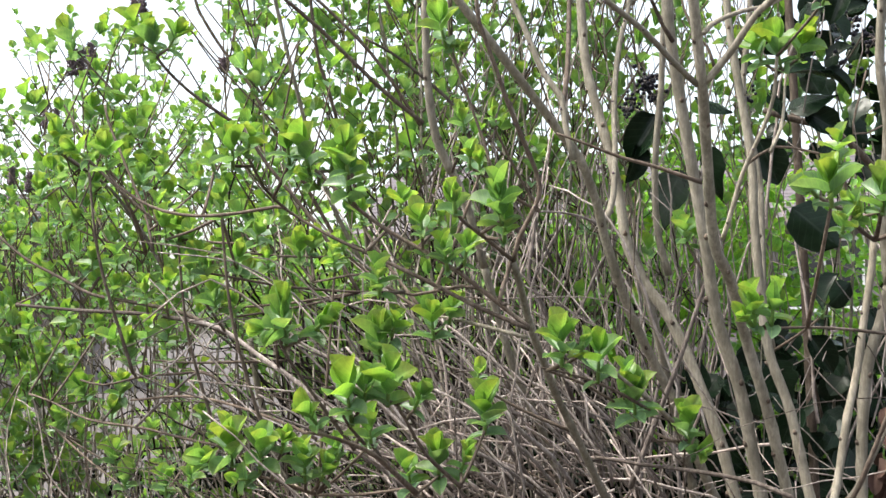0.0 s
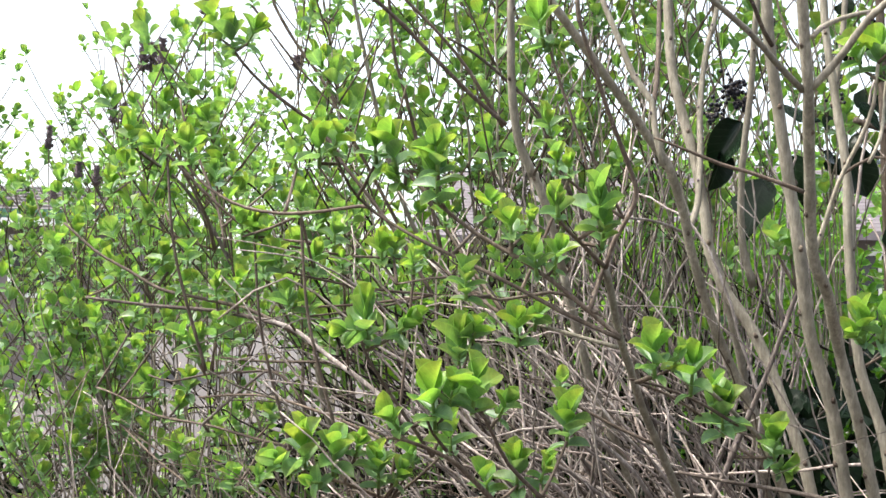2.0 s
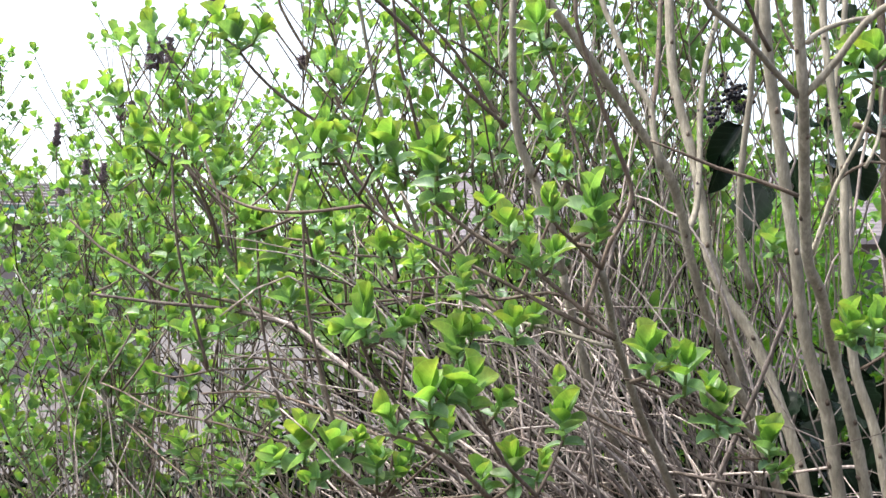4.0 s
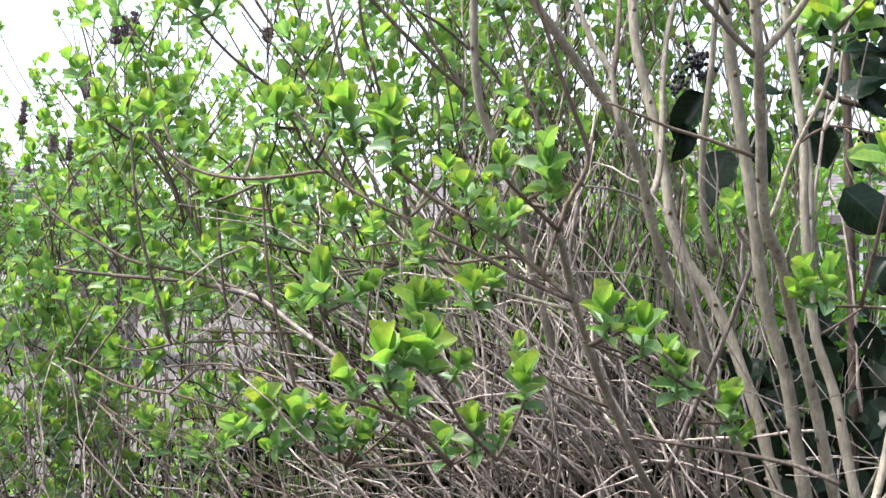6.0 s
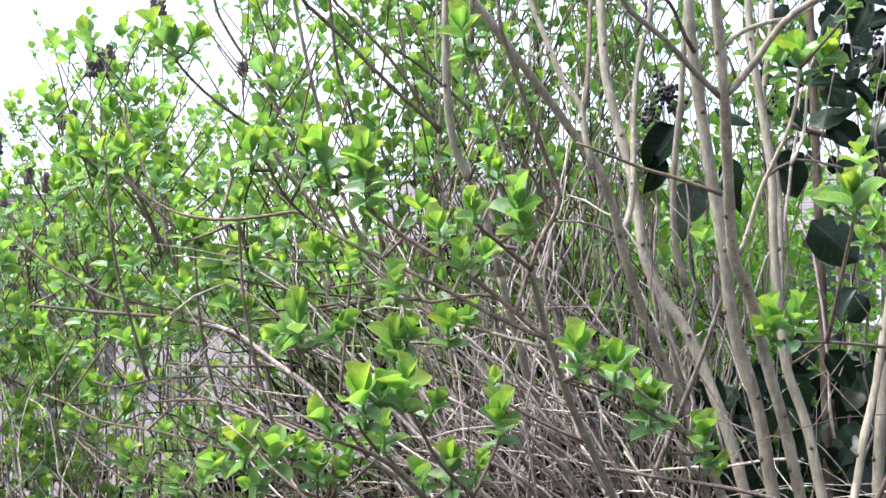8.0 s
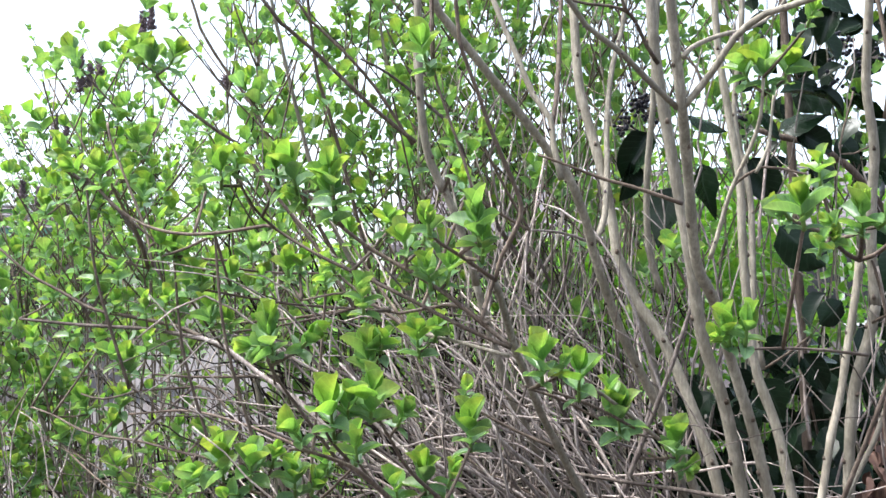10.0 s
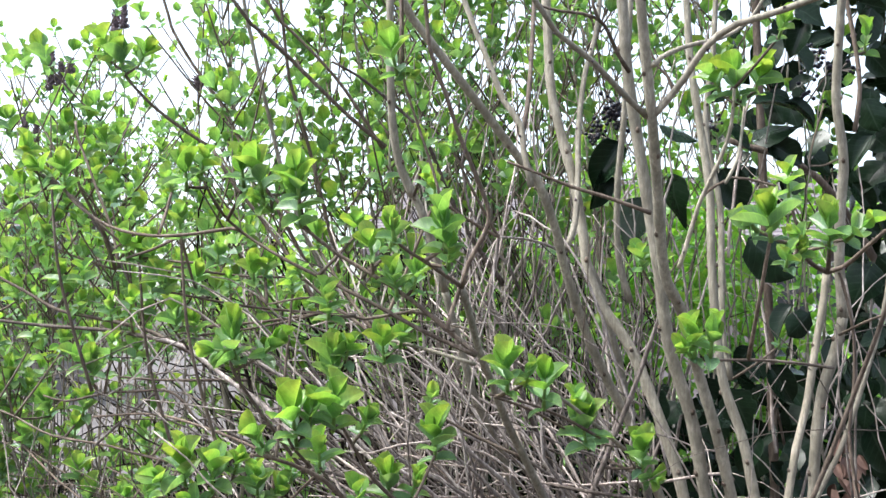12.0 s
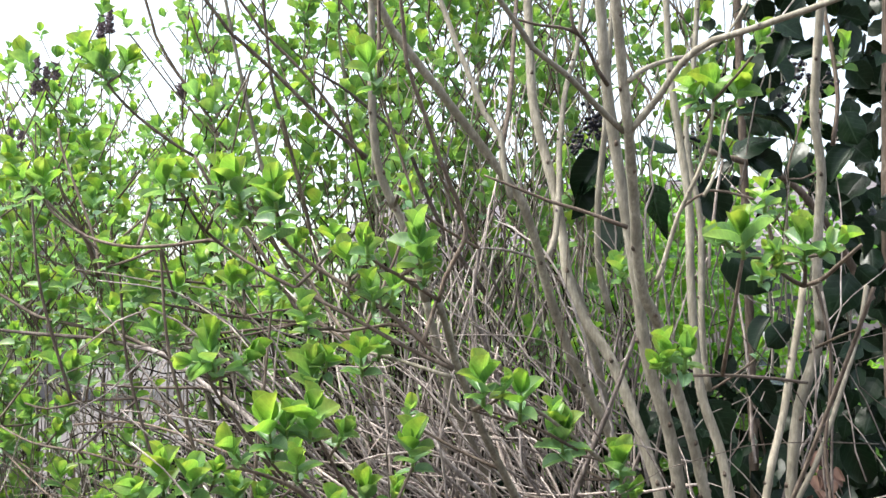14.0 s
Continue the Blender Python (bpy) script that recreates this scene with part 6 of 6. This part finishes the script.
ivy_leaf((0.647, 1.565, 1.610), (0.67, -0.15, -0.73), (-0.5, -0.6, 0.6), 0.054)
ivy_leaf((0.687, 1.567, 1.564), (-0.47, -0.06, -0.88), (-0.2, -1, 0.25), 0.072)
ivy_leaf((0.595, 1.543, 1.906), (-0.40, -0.10, -0.91), (-0.2, -1, 0.25), 0.055)
ivy_leaf((0.621, 1.555, 1.751), (-0.61, -0.16, -0.77), (-0.5, -0.6, 0.6), 0.043)
berries((0.372, 1.795, 1.833), 0.01, 44)
berries((0.349, 1.819, 1.796), 0.009, 30)
berries((0.383, 1.797, 1.811), 0.009, 26)
berries((0.678, 1.742, 1.905), 0.014, 26)
berries((0.718, 1.742, 1.884), 0.012, 20)
berries((0.550, 1.852, 1.818), 0.008, 9)
berries((0.649, 1.698, 1.837), 0.01, 8)

# withered leaves caught among the stems before the ivy
withered = Joined()
for _ in range(26):
    at = np.array((0.615, 1.500, 1.278)) + rng.normal(0, 1, 3) * (0.012, 0.012, 0.03)
    add_blade(withered, FINE, at, (rng.normal(0, 0.3), rng.normal(0, 0.3), -1.0), (rng.normal(0, 0.6), -1.0, rng.normal(0, 0.4)), rng.uniform(0.02, 0.036), rng)
withered.build("withered_leaves", DEAD_LEAF, lilac, "withered reddish-brown leaves")

# ---- dried flower heads ----
def seed_head(bush, at, height):
    """A dry upright panicle with many small husks."""
    line = spline([at, np.array(at) + np.array([0.004, 0, height * 0.5]), np.array(at) + np.array([0.0, 0.004, height])], 0.02)
    tv, tf = tube(line, 0.0015, 5)
    cane(bush, 0.003, 0.0016, (at[0] + 0.06, at[1] + 0.05, -0.03), (at[0] + 0.03, at[1] + 0.03, at[2] * 0.5), at)
    axis = mesh_object("seed_head", tv, tf, HUSK, bush, "dry brown flower head")
    husks = Joined()
    for _ in range(320):
        t = rng.random() ** 1.2
        p = line[0] + (line[-1] - line[0]) * t + rng.normal(0, 1, 3) * np.array([1, 1, 0.4]) * height * 0.06 * (1.08 - t)
        d = np.array([rng.normal(0, 0.7), rng.normal(0, 0.7), 1.0])
        hv, hf = tube(np.array([p, p + d * 0.003, p + d * 0.008]), [0.001, 0.0023, 0.0006], 5)
        husks.add(hv, hf)
    husks.build("husk", HUSK, axis)


seed_head(left_lilac, (-0.836, 2.763, 2.071), 0.092)
seed_head(left_lilac, (-0.819, 2.783, 2.072), 0.07)
seed_head(left_lilac, (-0.790, 2.763, 2.073), 0.075)
seed_head(left_lilac, (-1.034, 3.168, 2.016), 0.075)
seed_head(left_lilac, (-1.004, 3.169, 2.011), 0.055)
seed_head(left_lilac, (-0.733, 2.951, 2.262), 0.06)
seed_head(left_lilac, (-0.711, 2.950, 2.276), 0.06)
seed_head(left_lilac, (-1.364, 3.570, 2.002), 0.07)
seed_head(left_lilac, (-0.373, 2.220, 1.951), 0.025)
seed_head(left_lilac, (-1.173, 3.300, 1.876), 0.050)
seed_head(left_lilac, (-1.318, 3.500, 1.833), 0.045)
seed_head(left_lilac, (-1.055, 3.100, 1.830), 0.050)

# ---- shrubs behind ----
def far_shrub(label, seed, count, x_range, y_range, top, size, mat):
    rng = np.random.default_rng(seed)
    bush = thing("shrub", label, "shrub")
    for _ in range(14):
        x, y = rng.uniform(*x_range), rng.uniform(*y_range)
        cane(bush, 0.008, 0.003, (x, y, -0.05), (x + rng.normal(0, 0.1), y, top * 0.5), (x + rng.normal(0, 0.25), y, top * 0.92))
    crown = Joined()
    mid = [(rng.uniform(*x_range), rng.uniform(*y_range), top * rng.uniform(0.3, 0.85), rng.uniform(0.22, 0.4)) for _ in range(int(6 + 9 * (x_range[1] - x_range[0])))]
    for _ in range(count):
        x, y, z, r = mid[rng.integers(len(mid))]
        d = rng.normal(0, 1, 3)
        d *= r * rng.uniform(0.55, 1.05) / np.linalg.norm(d)
        p = np.array([x, y, z]) + d
        if p[2] < 0.03 or p[2] > top * 1.02:
            continue
        add_blade(crown, COARSE, p, (rng.normal(0, 1), rng.normal(-0.5, 0.6), rng.normal(0.2, 0.7)), d + np.array([0, 0, r * 0.7]), size * rng.uniform(0.6, 1.3), rng)
    crown.build("foliage", mat, bush)
    return bush


far_shrub("bright green small-leaved shrub behind the ivy", 51, 26000, (0.3, 1.9), (2.9, 3.7), 2.1, 0.034, SHRUB_LEAF)
far_shrub("yellow-green shrub behind the bare stems", 52, 8500, (-0.7, 1.0), (3.5, 4.3), 1.95, 0.044, LEAF)
# invented leaf mass: its dark colour stands for the shade behind the brushwood
far_shrub("dark foliage added to stand for shade behind the brushwood", 54, 11000, (-0.35, 0.5), (2.5, 2.95), 1.42, 0.05, IVY_LEAF)
# dark leaf colour again in place of shaded gaps, at the left
far_shrub("dark foliage standing in for shaded gaps among tan twigs", 55, 7000, (-1.9, -0.5), (3.6, 4.4), 1.15, 0.04, IVY_LEAF)
far_shrub("low green shrub at the end of the hedge", 53, 1500, (-3.2, -1.2), (4.4, 5.6), 1.15, 0.05, LEAF)


# ---- houses beyond the hedge ----
def house(label, at, turn, width, depth, eave, ridge, roof_mat, wall_mat, courses, lip=0.05, gutter_mat=None, fascia_mat=None):
    h = thing("house", label, "house", at)
    h.rotation_euler = (0, 0, radians(turn))
    w, d = width / 2, depth / 2
    mesh_object("wall", [(-w, -d, 0), (w, -d, 0), (w, d, 0), (-w, d, 0), (-w, -d, eave), (w, -d, eave), (w, d, eave), (-w, d, eave), (-w, 0, ridge - 0.1), (w, 0, ridge - 0.1)],
                [[0, 1, 5, 4], [2, 3, 7, 6], [1, 2, 6, 9, 5], [3, 0, 4, 8, 7]], wall_mat, h, smooth=False)
    run, x = d + 0.45, w + 0.3
    low = eave - 0.1
    roof = mesh_object("roof", [(-x, -run, low - 0.06), (x, -run, low - 0.06), (x, 0, ridge - 0.06), (-x, 0, ridge - 0.06), (x, run, low - 0.06), (-x, run, low - 0.06)], [[0, 1, 2, 3], [3, 2, 4, 5]], roof_mat, h, smooth=False)
    for side in (-1, 1):
        for c in range(courses):
            y0, y1 = run - run * c / courses, run - run * (c + 1) / courses - 0.05
            z0, z1 = low + (ridge - low) * c / courses, low + (ridge - low) * (c + 1) / courses
            mesh_object("tile_course", [(-x, side * y0, z0 + lip), (x, side * y0, z0 + lip), (x, side * y1, z1 + 0.01), (-x, side * y1, z1 + 0.01), (-x, side * y0, z0), (x, side * y0, z0)],
                        [[0, 1, 2, 3], [4, 5, 1, 0]], roof_mat, roof, smooth=False)
    bm = bmesh.new()
    bmesh.ops.create_cube(bm, size=1, matrix=Matrix.Translation((0, -run - 0.06, eave - 0.12)) @ Matrix.Diagonal((width + 0.6, 0.1, 0.16, 1)))
    me = bpy.data.meshes.new("gutter")
    bm.to_mesh(me)
    me.materials.append(gutter_mat or WHITE_PAINT)
    new("gutter", me).parent = h
    if fascia_mat:
        bm = bmesh.new()
        bmesh.ops.create_cube(bm, size=1, matrix=Matrix.Translation((0, -run - 0.07, eave + 0.07)) @ Matrix.Diagonal((width + 0.6, 0.04, 0.2, 1)))
        me = bpy.data.meshes.new("fascia_board")
        bm.to_mesh(me)
        bm.free()
        me.materials.append(fascia_mat)
        new("fascia_board", me).parent = h
    for k in range(3):
        x = -w + width * (k + 0.5) / 3
        win = mesh_object("window", [(x - 0.7, -d - 0.02, eave - 1.75), (x + 0.7, -d - 0.02, eave - 1.75), (x + 0.7, -d - 0.02, eave - 0.45), (x - 0.7, -d - 0.02, eave - 0.45)], [[0, 1, 2, 3]], DARK_GLASS, h, smooth=False)
        fr = bmesh.new()
        for cx, cz, sx, sz in ((x, eave - 0.42, 1.56, 0.08), (x, eave - 1.78, 1.56, 0.1), (x - 0.74, eave - 1.1, 0.08, 1.4), (x + 0.74, eave - 1.1, 0.08, 1.4), (x, eave - 1.1, 0.06, 1.32)):
            bmesh.ops.create_cube(fr, size=1, matrix=Matrix.Translation((cx, -d - 0.04, cz)) @ Matrix.Diagonal((sx, 0.09, sz, 1)))
        me = bpy.data.meshes.new("window_frame")
        fr.to_mesh(me)
        me.materials.append(WHITE_PAINT)
        new("window_frame", me).parent = win
    return h


house("house with grey tiled roof, green fascia and white gutter", (-13.5, 30, 0), 8, 9, 8, 3.9, 5.1, ROOF, RENDER_WALL, 11, 0.06, None, GREEN_BOARD)
house("house with a pinkish tiled roof", (5.0, 27, 0), -12, 11, 8, 3.4, 5.3, PINK_ROOF, RENDER_WALL, 22, 0.004, PINK_ROOF)
